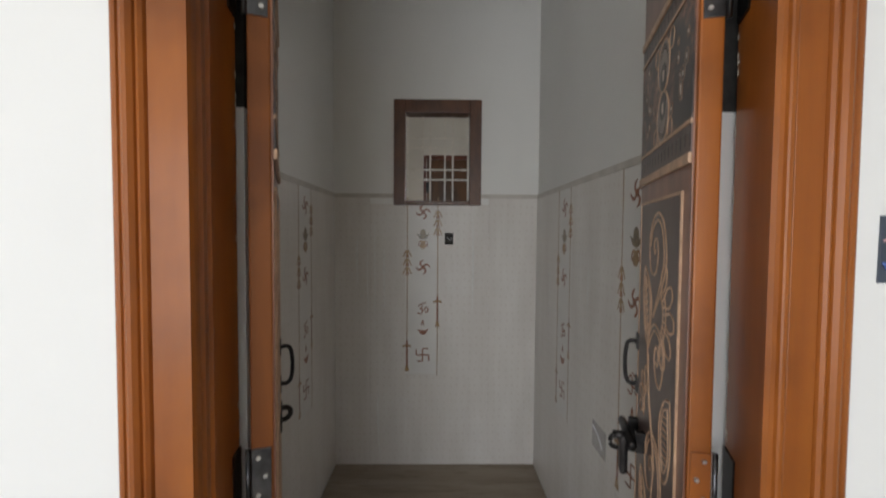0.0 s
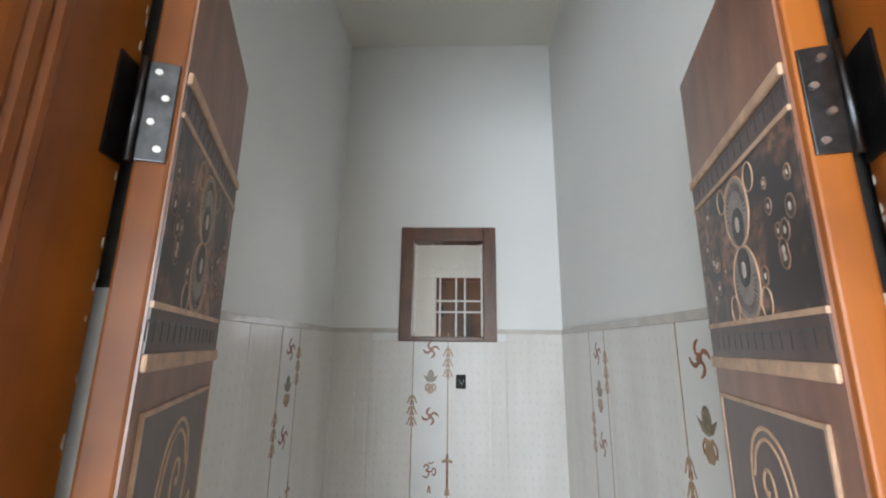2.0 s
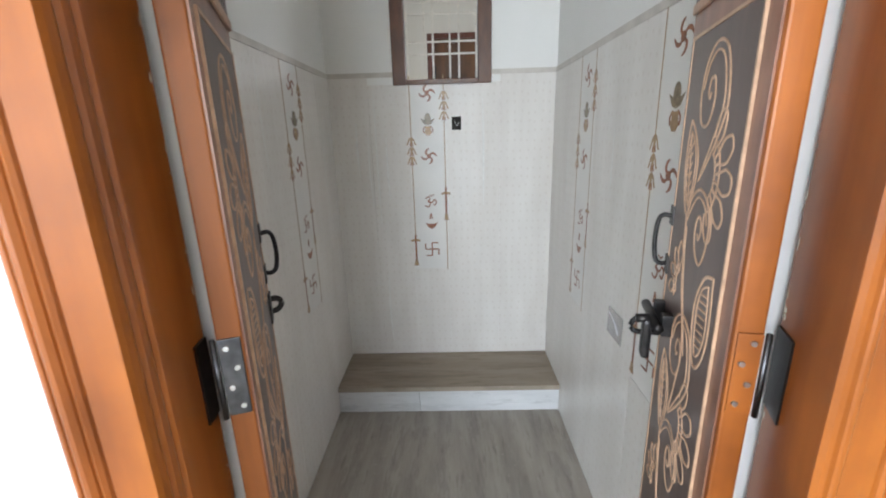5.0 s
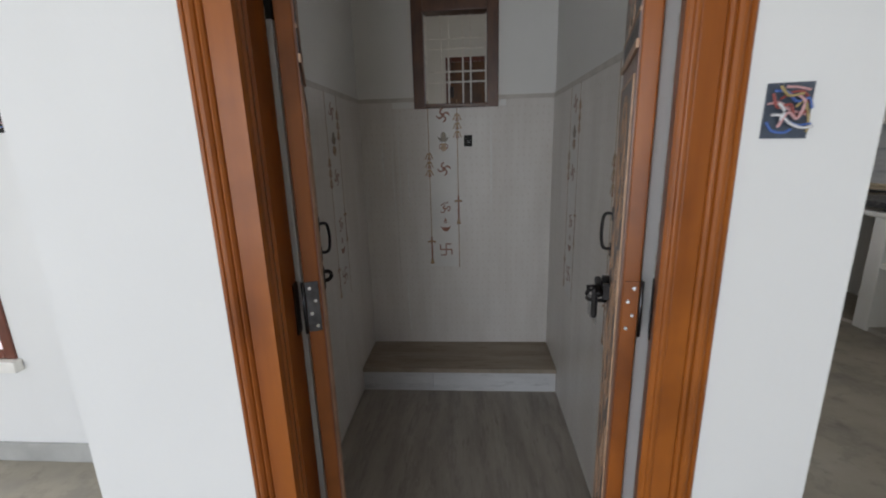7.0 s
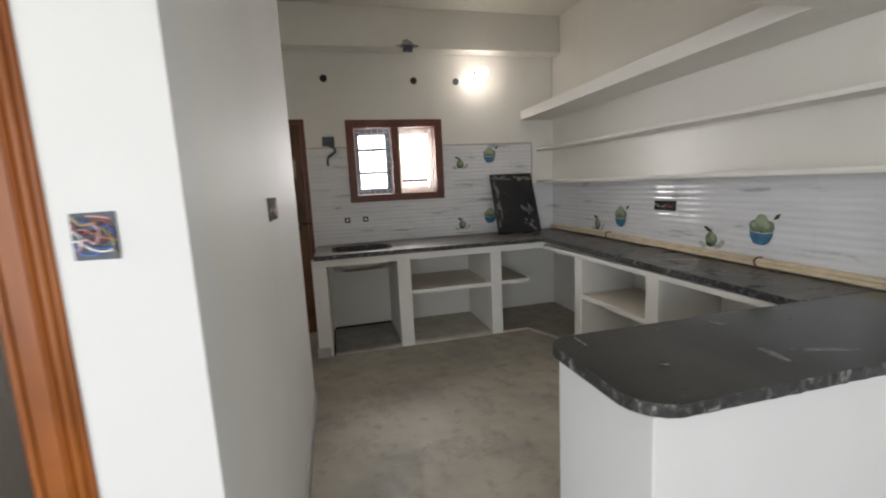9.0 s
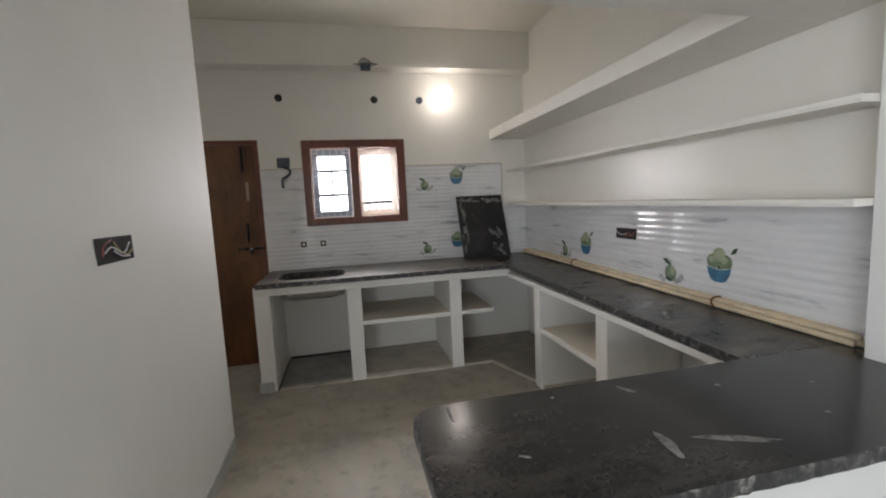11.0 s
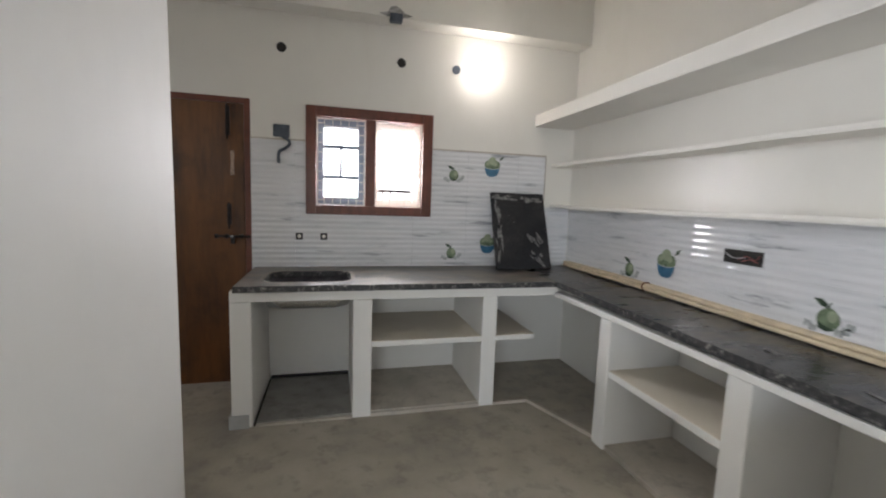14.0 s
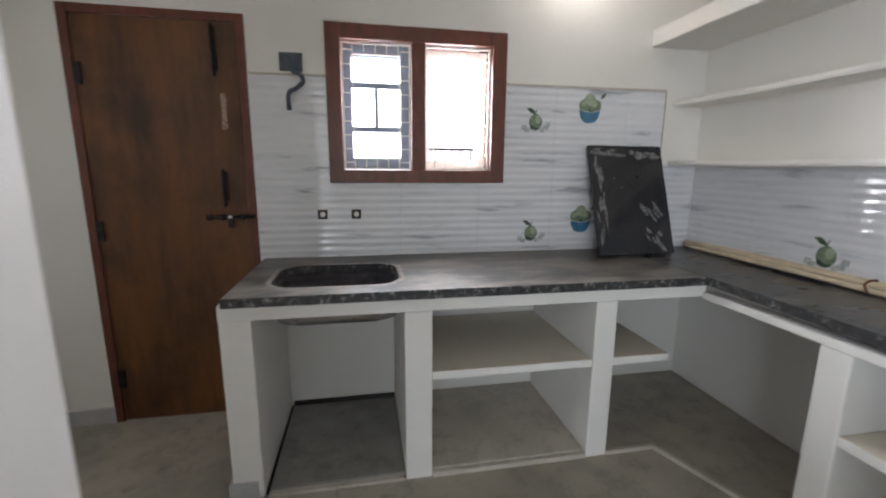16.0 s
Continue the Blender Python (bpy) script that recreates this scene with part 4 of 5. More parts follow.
# ---- hall side window ----
hw = thing("window_2", -2.335, 1.4, 0.5, "brown-framed hall window with white bars", "window")
tagged(hw, kind="structure")
ring_frame("frame", -2.95, 0.5, -1.72, 1.75, 0.045, 1.36, 1.44, FRAME_BROWN, hw)
for i in range(9):
    boxes("bar", [(-2.88 + 0.128 * i, 1.43, 0.57, -2.872 + 0.128 * i, 1.438, 1.68)], WHITE_BAR, hw)
for i in range(8):
    boxes("bar", [(-2.88, 1.42, 0.68 + 0.13 * i, -1.79, 1.428, 0.688 + 0.13 * i)], WHITE_BAR, hw)
boxes("sill", [(-2.97, 1.33, 0.45, -1.70, 1.369, 0.5)], WHITE_KIT, hw, 0.006)

# unseen window, added only to house the passage fill
fill_win = thing("added_window_3", -1.74, 3.3, 0.95, "unseen brown-framed window added at the passage end for fill light", "window")
tagged(fill_win, kind="structure")
boxes("frame", [(-1.79, 2.8, 0.95, -1.70, 2.86, 2.15), (-1.79, 3.74, 0.95, -1.70, 3.8, 2.15), (-1.79, 2.86, 0.95, -1.70, 3.74, 1.01), (-1.79, 2.86, 2.09, -1.70, 3.74, 2.15)], FRAME_BROWN, fill_win, 0.004)

# ---- kitchen counters ----
def top_z(x, y):
    """Counter height: the stone falls a little towards the hall."""
    return 0.853 + (0.889 - 0.853) * min(1, max(0, (y - 1.06) / 2.28))


def rough_side(p, q, step=0.018, amount=0.0035, seed=0.0):
    """Points from p to q along a chipped, hand-cut stone edge."""
    p, q = Vector(p), Vector(q)
    n = max(1, int((q - p).length / step))
    d = (q - p).normalized()
    out = []
    for i in range(n):
        s = p + (q - p) * i / n
        k = 0 if i == 0 else amount * noise.noise((s.x * 31, s.y * 31, seed)) + amount * 0.6 * noise.noise((s.x * 90, s.y * 90, seed))
        out.append((s.x - d.y * k, s.y + d.x * k))
    return out


RAW_RIM = simple("raw_ground_stone", (0.27, 0.25, 0.225), 0.85, 0, 0.35, 40, 0.3)


def cx_hole(pts):
    return sum(p[0] for p in pts) / len(pts), sum(p[1] for p in pts) / len(pts)


def stone(x, y, outline, thick, label, hole=None, mat=GRANITE):
    """A stone worktop with chipped edges; a hole is let in from its rim to the outline."""
    root = thing("kitchen_worktop", x, y, 0.85, label, "worktop", "kitchen worktops")
    bm = bmesh.new()
    cx, cy = sum(p[0] for p in outline) / len(outline), sum(p[1] for p in outline) / len(outline)

    def levels(lp, inset):
        t = []
        for px, py in lp:
            d = Vector((cx - px, cy - py)).normalized() * inset
            t.append(bm.verts.new((px + d.x, py + d.y, top_z(px, py))))
        u = [bm.verts.new((px, py, top_z(px, py) - 0.004)) for px, py in lp]
        k = [bm.verts.new((px + 0.0025 * noise.noise((px * 60, py * 60, 3)), py + 0.0025 * noise.noise((px * 60, py * 60, 9)), top_z(px, py) - thick)) for px, py in lp]
        n = len(t)
        for i in range(n):
            j = (i + 1) % n
            bm.faces.new((t[i], t[j], u[j], u[i])).material_index = 1
            bm.faces.new((u[i], u[j], k[j], k[i])).material_index = 1
        return t, k
    to, ko = levels(outline, 0.003)
    if not hole:
        bm.faces.new(to)
        bm.faces.new(ko[::-1])
    else:
        th, kh = levels(hole, 0.0)
        n, m = len(outline), len(hole)
        hx, hy = sum(p[0] for p in hole) / m, sum(p[1] for p in hole) / m
        near = [min(range(m), key=lambda q: abs((math.atan2(hole[q][1] - hy, hole[q][0] - hx) - math.atan2(p[1] - hy, p[0] - hx) + math.pi) % (2 * math.pi) - math.pi)) for p in outline]
        for vo, vh in ((to, th), (ko, kh)):
            for i in range(n):
                j = (i + 1) % n
                a, b = near[i], near[j]
                steps = (b - a) % m
                if steps > m // 2:
                    steps = 0
                run = [vh[(a + q) % m] for q in range(steps + 1)]
                bm.faces.new([vo[i]] + run + [vo[j]])
    finish(bm, "slab", [mat, CHIPPED], root)
    if hole:
        bm = bmesh.new()
        rim = hole + [hole[0]]
        ribbon(bm, rim, 0.022, lambda a, b, h: Vector((a + (a - cx_hole(hole)[0]) * 0.045, b + (b - cx_hole(hole)[1]) * 0.06, top_z(a, b) + h)), 0.0012)
        tagged(finish(bm, "cut_rim", RAW_RIM, root), "pale rough-ground rim of the cut-out")
    return root


def rounded(x0, y0, x1, y1, r, n=8):
    return (arc(x1 - r, y0 + r, r, -90, 0, n) + arc(x1 - r, y1 - r, r, 0, 90, n) + arc(x0 + r, y1 - r, r, 90, 180, n) + arc(x0 + r, y0 + r, r, 180, 270, n))


SINK = rounded(0.925, 3.455, 1.468, 3.86, 0.11)
stone(1.8, 3.7, rough_side((0.785, 3.335), (2.868, 3.335), seed=1) + [(2.868, 3.335), (2.868, 4.078)] + [(0.785, 4.078)] + rough_side((0.785, 4.078), (0.785, 3.335), seed=2),
      0.038, "dusty black granite top with a sink cut-out", SINK)
stone(3.1, 2.5, [(2.871, 1.066), (3.372, 1.066), (3.372, 4.078), (2.871, 4.078)] + rough_side((2.871, 4.078), (2.871, 1.066), seed=3), 0.04, "dusty black granite top along the kitchen wall", None, GRANITE_SIDE)
stone(2.4, 0.8, arc(1.79, 0.665, 0.12, 180, 270, 12) + rough_side((1.79, 0.545), (3.256, 0.545), seed=4) + [(3.256, 0.545), (3.256, 0.942), (3.372, 0.955), (3.372, 1.063)]
      + rough_side((3.372, 1.063), (1.76, 1.063), seed=5) + arc(1.76, 0.973, 0.09, 90, 180, 10), 0.036, "black granite bar top with rounded corners and cement smears", None, GRANITE_CLEAN)
# dried cement smears on the bar
CEMENT_GREY = simple("grey_cement_smear", (0.19, 0.185, 0.185), 0.7, 0, 0.6, 45)
random.seed(21)
for x, y, l, w, a in ((2.251, 0.70, 0.11, 0.03, 86), (2.42, 0.67, 0.19, 0.024, -23), (2.34, 0.977, 0.07, 0.02, -62), (1.777, 1.0, 0.09, 0.009, 88), (2.62, 0.92, 0.02, 0.012, 0), (2.75, 0.7, 0.015, 0.012, 10),
                      (1.9, 0.75, 0.03, 0.01, -30), (2.45, 0.66, 0.012, 0.008, 0), (2.1, 1.0, 0.012, 0.009, 0), (2.9, 0.85, 0.014, 0.01, 0), (3.0, 1.6, 0.09, 0.02, 70), (3.05, 1.95, 0.10, 0.03, 75), (3.0, 2.5, 0.05, 0.02, 80)):
    bm = bmesh.new()
    pts = []
    for k in range(18):
        t = 2 * math.pi * k / 18
        r = 1 + 0.55 * noise.noise((math.cos(t) * 1.6 + x * 9, math.sin(t) * 1.6, y * 9))
        p = Vector((l / 2 * r * math.cos(t), w / 2 * r * math.sin(t)))
        p.rotate(Matrix.Rotation(radians(a), 2))
        pts.append((x + p.x, y + p.y))
    patch(bm, pts, lambda u, v, h: Vector((u, v, top_z(u, v) + h)), 0.0008)
    tagged(finish(bm, "cement_smear", CEMENT_GREY), "dried grey cement smear on the granite", "smear", "cement smears")

# whitewashed masonry below the tops
bar = thing("masonry_bar", 2.4, 0.8, 0, "whitewashed masonry bar under the granite", "bar")
boxes("bar_body", [(1.715, 0.572, 0, 3.258, 1.035, 0.8155)], WALL_HALL, bar, 0.006)


def base_unit(name, x, y, label, uprights, lintel, shelves, height):
    root = thing(name, x, y, 0, label, "bench", "kitchen masonry benches")
    for u in uprights:
        boxes("upright", [u], WHITE_KIT, root, 0.007)
    for l in lintel:
        boxes("lintel", [l], WHITE_KIT, root, 0.006)
    for s in shelves:
        ob = boxes("shelf", [s], [WHITE_KIT, SHELF_DUST], root, 0.007)
        for f in ob.data.polygons:
            f.material_index = 1 if f.normal.z > 0.9 else 0
    return root


back_base = base_unit("masonry_bench", 1.8, 3.7, "whitewashed masonry base with open shelf bays",
                      [(0.758, 3.375, 0, 0.878, 4.08, 0.786), (1.475, 3.375, 0, 1.593, 4.08, 0.786), (2.344, 3.375, 0, 2.45, 4.08, 0.786)],
                      [(0.758, 3.372, 0.786, 2.90, 3.45, 0.850)],
                      [(1.593, 3.378, 0.468, 2.344, 4.082, 0.507), (2.45, 3.378, 0.468, 2.744, 4.082, 0.507)], 0.79)
tagged(boxes("foot_tile", [(0.745, 3.362, 0, 0.858, 3.374, 0.085), (0.745, 3.374, 0, 0.757, 4.07, 0.085)], BASEBOARD, back_base, 0.003), "grey stone foot tile")
base_unit("masonry_bench", 3.1, 2.3, "whitewashed masonry base with open shelf bays",
          [(2.882, 2.735, 0, 3.378, 2.839, 0.776), (2.882, 1.894, 0, 3.378, 2.002, 0.776)], [(2.88, 1.038, 0.776, 2.95, 3.37, 0.811)],
          [(2.886, 2.002, 0.447, 3.378, 2.735, 0.487)], 0.79)

# stone slabs on the floor of the bays, edged with whitewash
sl = thing("bay_floor_slab", 1.17, 3.7, 0, "dark stone slab on the floor of the sink bay", "floor slab", "bay floor slabs")
boxes("slab", [(0.895, 3.40, 0, 1.472, 4.05, 0.022)], DARK_FLOOR, sl, 0.003)
boxes("dark_joint", [(0.880, 3.388, 0, 0.894, 4.066, 0.014), (0.894, 4.051, 0, 1.472, 4.082, 0.035)], BLACK_GAP_FILL, sl)
boxes("edge", [(0.894, 3.372, 0, 1.472, 3.399, 0.012)], BAY_FLOOR, sl, 0.002)
sl = thing("bay_floor_slab", 1.97, 3.7, 0, "grey stone slab on the floor of a shelf bay", "floor slab", "bay floor slabs")
boxes("slab", [(1.595, 3.395, 0, 2.342, 4.08, 0.03)], BAY_FLOOR, sl, 0.003)
boxes("edge", [(1.595, 3.368, 0, 2.342, 3.394, 0.024)], BAY_FLOOR, sl, 0.004)
sl = thing("bay_floor_slab", 2.8, 3.6, 0, "grey stone slab filling the corner bay", "floor slab", "bay floor slabs")
bm = bmesh.new()
prism(bm, [(2.452, 3.395), (2.72, 3.395), (2.93, 2.85), (3.375, 2.85), (3.375, 4.08), (2.452, 4.08)], 0, 0.018)
finish(bm, "slab", FLOOR, sl, 0.002)
bm = bmesh.new()
prism(bm, [(2.452, 3.375), (2.705, 3.375), (2.718, 3.394), (2.452, 3.394)], 0, 0.02)
prism(bm, [(2.706, 3.375), (2.905, 2.85), (2.929, 2.85), (2.7205, 3.392)], 0, 0.02)
finish(bm, "edge", BAY_FLOOR, sl)
sl = thing("bay_floor_slab", 3.1, 2.37, 0, "grey stone slab on the floor of a shelf bay", "floor slab", "bay floor slabs")
boxes("slab", [(2.90, 2.004, 0, 3.376, 2.733, 0.03)], BAY_FLOOR, sl, 0.003)

# sink
sink = thing("kitchen_sink", 1.2, 3.65, 0.75, "stainless steel sink bowl hung under the granite", "sink")
bm = bmesh.new()
rings = []
for k, (inset, z) in enumerate(((-0.012, 0.852), (0.0, 0.851), (0.004, 0.82), (0.012, 0.77), (0.03, 0.735), (0.07, 0.72), (0.13, 0.717))):
    rings.append([bm.verts.new((x, y, z)) for x, y in rounded(0.925 + inset, 3.455 + inset, 1.468 - inset, 3.86 - inset, max(0.03, 0.11 - inset * 0.5))])
for a, b in zip(rings, rings[1:]):
    for i in range(len(a)):
        j = (i + 1) % len(a)
        bm.faces.new((a[i], a[j], b[j], b[i]))
bm.faces.new(rings[-1])
bowl = finish(bm, "bowl", SINK_SHADED_STEEL, sink, smooth=True)
mod = bowl.modifiers.new("thickness", 'SOLIDIFY')
mod.thickness = 0.0015
bm = bmesh.new()
rings = []
for inset, z in ((-0.006, 0.848), (-0.003, 0.812), (0.0, 0.756), (0.012, 0.722), (0.055, 0.704), (0.13, 0.70)):
    rings.append([bm.verts.new((x, y, z)) for x, y in rounded(0.925 + inset, 3.455 + inset, 1.468 - inset, 3.86 - inset, max(0.03, 0.11 - inset * 0.5))])
for a, b in zip(rings, rings[1:]):
    for i in range(len(a)):
        j = (i + 1) % len(a)
        bm.faces.new((a[i], a[j], b[j], b[i]))
bm.faces.new(rings[-1])
tagged(finish(bm, "bowl_underside", STEEL, sink, smooth=True), "bright steel underside of the bowl")
bm = bmesh.new()
bmesh.ops.create_cone(bm, cap_ends=True, segments=24, radius1=0.04, radius2=0.04, depth=0.012, matrix=Matrix.Translation((1.2, 3.66, 0.722)))
finish(bm, "drain", IRON, sink, 0.002)


# ---- kitchen wall tiles with fruit prints ----
RIB = 0.04


def ribbed_tile(a0, a1, z0, z1, to3d, thick):
    """A glazed tile whose face rolls in shallow horizontal ribs; its edges are closed to the wall."""
    bm = bmesh.new()
    n = max(2, round((z1 - z0) / RIB * 6))
    rows = [(z0, 0.0)] + [(z0 + (z1 - z0) * i / n, thick - 0.0015 * (1 - math.cos(2 * math.pi * (z0 + (z1 - z0) * i / n) / RIB))) for i in range(n + 1)] + [(z1, 0.0)]
    line = [(bm.verts.new(to3d(a0, z, h)), bm.verts.new(to3d(a1, z, h))) for z, h in rows]
    for p, q in zip(line[1:-2], line[2:-1]):
        bm.faces.new((p[0], p[1], q[1], q[0])).smooth = True
    for p, q in (line[:2], line[-2:]):
        bm.faces.new([bm.verts.new(v.co) for v in (p[0], p[1], q[1], q[0])])
    for k in (0, 1):
        bm.faces.new([bm.verts.new(p[k].co) for p in line])
    return bm


def kitchen_tiles(name, us, zs, to3d, keep):
    root = thing(name, 0, 0, 0, "white ribbed marble-look wall tiles with fruit prints", "wall tiles")
    tagged(root, kind="structure")
    for a, b in zip(us, us[1:]):
        for z0, z1 in zip(zs, zs[1:]):
            for p in keep(a, b, z0, z1):
                finish(ribbed_tile(p[0] + 0.0006, p[1] - 0.0006, p[2] + 0.0006, p[3] - 0.0006, to3d, 0.006), "tile", KITCHEN_TILE, root)
    return root


def around_window(a, b, z0, z1):
    x0, x1, s0, s1 = 1.152, 2.108, 1.297, 2.09
    if b <= x0 or a >= x1 or z1 <= s0 or z0 >= s1:
        return [(a, b, z0, z1)]
    out = []
    if z0 < s0:
        out.append((a, b, z0, s0))
        z0 = s0
    if a < x0:
        out.append((a, x0, z0, z1))
    if b > x1:
        out.append((x1, b, z0, z1))
    return out


kback = lambda a, b, h: Vector((a, 4.085 - h, b))
kright = lambda a, b, h: Vector((3.38 - h, -a, b))
ktiles_back = kitchen_tiles("tile_cladding_kitchen_back", [0.764, 1.07, 1.52, 1.97, 2.42, 2.87, 3.118], [0.86, 1.15, 1.45, 1.74, 1.83], kback, around_window)
kitchen_low = kitchen_tiles("tile_cladding_kitchen_corner", [3.119, 3.373], [0.86, 1.15, 1.40], kback, lambda a, b, z0, z1: [(a, b, z0, z1)])
ktiles_right = kitchen_tiles("tile_cladding_kitchen_right", [-4.078 + 0.4505 * i for i in range(7)] + [-0.99], [0.845, 1.12, 1.385], kright, lambda a, b, z0, z1: [(a, b, z0, z1)])
bm = bmesh.new()
patch(bm, [(0.764, 1.83), (1.152, 1.83), (1.152, 1.842), (0.764, 1.838)], kback, 0.008)
patch(bm, [(2.108, 1.83), (3.118, 1.83), (3.118, 1.843), (2.108, 1.84)], kback, 0.008)
patch(bm, [(3.1185, 1.41), (3.124, 1.41), (3.124, 1.84), (3.1185, 1.84)], kback, 0.008)
tagged(finish(bm, "tile_edge", TILE_TRIM, ktiles_back), "rough brown tile edge")
bm = bmesh.new()
pts = rough_side((-0.99, 0.86), (-0.99, 1.38), 0.02, 0.012, 7.0)
patch(bm, pts + [(-0.99, 1.38), (-0.965, 1.38), (-0.972, 1.2), (-0.966, 1.05), (-0.97, 0.86)], kright, 0.009)
tagged(finish(bm, "tile_edge", SHRINE_EDGE, ktiles_right), "ragged unplastered tile end")


def fruit_bowl(to3d, parent, u, z, s=1.0):
    bm = bmesh.new()
    m = lambda a, b, h: to3d(u + a * s, z + b * s, h + 0.0062)
    for a, b, r, h, k in ((-0.032, 0.025, 0.036, 0.0006, 0), (0.034, 0.024, 0.037, 0.0009, 0), (0.0, 0.058, 0.034, 0.0012, 4), (0.005, 0.02, 0.03, 0.0004, 1)):
        patch(bm, ellipse(a, b, r, r * 0.98, 18), m, h, k)
    for a, b, r in ((-0.04, 0.035, 0.016), (0.028, 0.034, 0.018), (-0.008, 0.068, 0.015)):
        patch(bm, ellipse(a, b, r, r, 12), m, 0.0015, 4)
    patch(bm, [(-0.066, 0.0), (-0.06, -0.03), (-0.042, -0.062), (-0.02, -0.072), (0.02, -0.072), (0.042, -0.062), (0.06, -0.03), (0.066, 0.0), (0.03, -0.009), (-0.03, -0.009)], m, 0.0018, 2)
    patch(bm, [(0.06, 0.062), (0.088, 0.072), (0.098, 0.098), (0.075, 0.09)], m, 0.001, 1)
    ribbon(bm, curve_through([(-0.062, -0.002), (0, -0.012), (0.062, -0.002)], 6), 0.006, m, 0.0022, False, 3)
    return tagged(finish(bm, "fruit_bowl_print", [APPLE, APPLE_DARK, BOWL_BLUE, ICE, APPLE_PALE], parent), "print of green apples in a blue bowl")


def apple(to3d, parent, u, z, s=1.0):
    bm = bmesh.new()
    m = lambda a, b, h: to3d(u + a * s, z + b * s, h + 0.0062)
    patch(bm, [(0.04 * math.cos(t) * (1 - 0.12 * math.sin(t)), -0.005 + 0.046 * math.sin(t) * (1 - 0.1 * abs(math.sin(t)))) for t in (2 * math.pi * k / 22 for k in range(22))], m, 0.0012, 0)
    patch(bm, ellipse(0.014, 0.006, 0.018, 0.024, 14), m, 0.0015, 4)
    patch(bm, [(-0.036, -0.02), (-0.03, -0.048), (0.0, -0.056), (0.03, -0.044), (0.0, -0.038)], m, 0.0016, 1)
    patch(bm, [(-0.002, 0.034), (-0.03, 0.04), (-0.058, 0.066), (-0.03, 0.068), (-0.008, 0.052)], m, 0.0014, 1)
    ribbon(bm, curve_through([(0.0, 0.03), (0.0, 0.05), (0.006, 0.058)], 4), 0.005, m, 0.0016, False, 1)
    for a, b in ((-0.07, -0.04), (0.062, -0.038), (0.04, -0.05), (-0.05, -0.052), (0.075, -0.02)):
        patch(bm, [(a - 0.015, b - 0.012), (a + 0.013, b - 0.015), (a + 0.016, b + 0.012), (a - 0.012, b + 0.015)], m, 0.0007, 3)
    return tagged(finish(bm, "apple_print", [APPLE, APPLE_DARK, BOWL_BLUE, ICE, APPLE_PALE], parent), "print of a green apple with ice cubes")


for x, z in ((2.63, 1.712), (2.618, 1.068)):
    fruit_bowl(kback, ktiles_back, x, z)
for x, z in ((2.30, 1.645), (2.30, 1.005)):
    apple(kback, ktiles_back, x, z)
for y, z in ((2.906, 1.072), (1.657, 1.062)):
    fruit_bowl(kright, ktiles_right, -y, z, 1.1)
for y, z in ((3.235, 1.0), (1.99, 0.99)):
    apple(kright, ktiles_right, -y, z, 1.1)

# ---- kitchen window ----
kw = thing("window_4", 1.63, 4.1, 1.3, "brown-painted double kitchen window with white grilles", "window")
tagged(kw, kind="structure")
boxes("frame", [(1.147, 4.062, 1.293, 1.222, 4.20, 2.094), (2.033, 4.062, 1.293, 2.113, 4.20, 2.094),
                (1.222, 4.063, 1.293, 2.033, 4.20, 1.362), (1.222, 4.063, 2.018, 2.033, 4.20, 2.094), (1.588, 4.064, 1.362, 1.662, 4.20, 2.018)], FRAME_BROWN, kw, 0.004)
for x0, x1 in ((1.224, 1.586), (1.664, 2.031)):
    ring_frame("grille_rim", x0, 1.364, x1, 2.016, 0.009, 4.105, 4.115, WHITE_BAR, kw, 0)
    ring_frame("grille_rim", x0 + 0.055, 1.42, x1 - 0.055, 1.96, 0.006, 4.106, 4.114, WHITE_BAR, kw, 0)
    for i in range(9):
        z = 1.40 + 0.072 * i
        boxes("grille_bar", [(x0 + 0.009, 4.107, z, x0 + 0.055, 4.113, z + 0.005), (x1 - 0.055, 4.107, z, x1 - 0.009, 4.113, z + 0.005)], WHITE_BAR, kw)
    for i in range(5):
        x = x0 + 0.055 + 0.06 * i
        boxes("grille_bar", [(x, 4.107, 1.373, x + 0.005, 4.113, 1.42), (x, 4.107, 1.966, x + 0.005, 4.113, 2.007)], WHITE_BAR, kw)
boxes("shutter", [(1.224, 4.165, 1.364, 1.272, 4.19, 2.016), (1.538, 4.165, 1.364, 1.586, 4.19, 2.016), (1.272, 4.165, 1.364, 1.538, 4.19, 1.425), (1.272, 4.165, 1.955, 1.538, 4.19, 2.016),
                  (1.272, 4.158, 1.797, 1.538, 4.174, 1.828), (1.272, 4.158, 1.566, 1.538, 4.174, 1.597), (1.392, 4.159, 1.597, 1.416, 4.174, 1.797)], SHUTTER, kw, 0.003)
pane = boxes("pane", [(1.272, 4.175, 1.425, 1.538, 4.178, 1.955)], GLASS, kw)
pane.visible_shadow = False
for i in range(7):
    z = 1.44 + 0.085 * i
    boxes("grille_bar", [(1.67, 4.135, z, 2.03, 4.141, z + 0.006)], WHITE_BAR, kw)
boxes("outer_reveal", [(1.662, 4.19, 1.362, 1.70, 4.27, 2.018), (1.985, 4.19, 1.362, 2.033, 4.27, 2.018), (1.70, 4.19, 1.362, 1.985, 4.27, 1.42), (1.70, 4.19, 1.955, 1.985, 4.27, 2.018)], WHITE_KIT, kw, 0.004)
boxes("rail", [(1.70, 4.23, 1.478, 1.985, 4.236, 1.486)] + [(x, 4.23, 1.42, x + 0.007, 4.236, 1.478) for x in (1.741, 1.80, 1.884, 1.945)], IRON, kw)
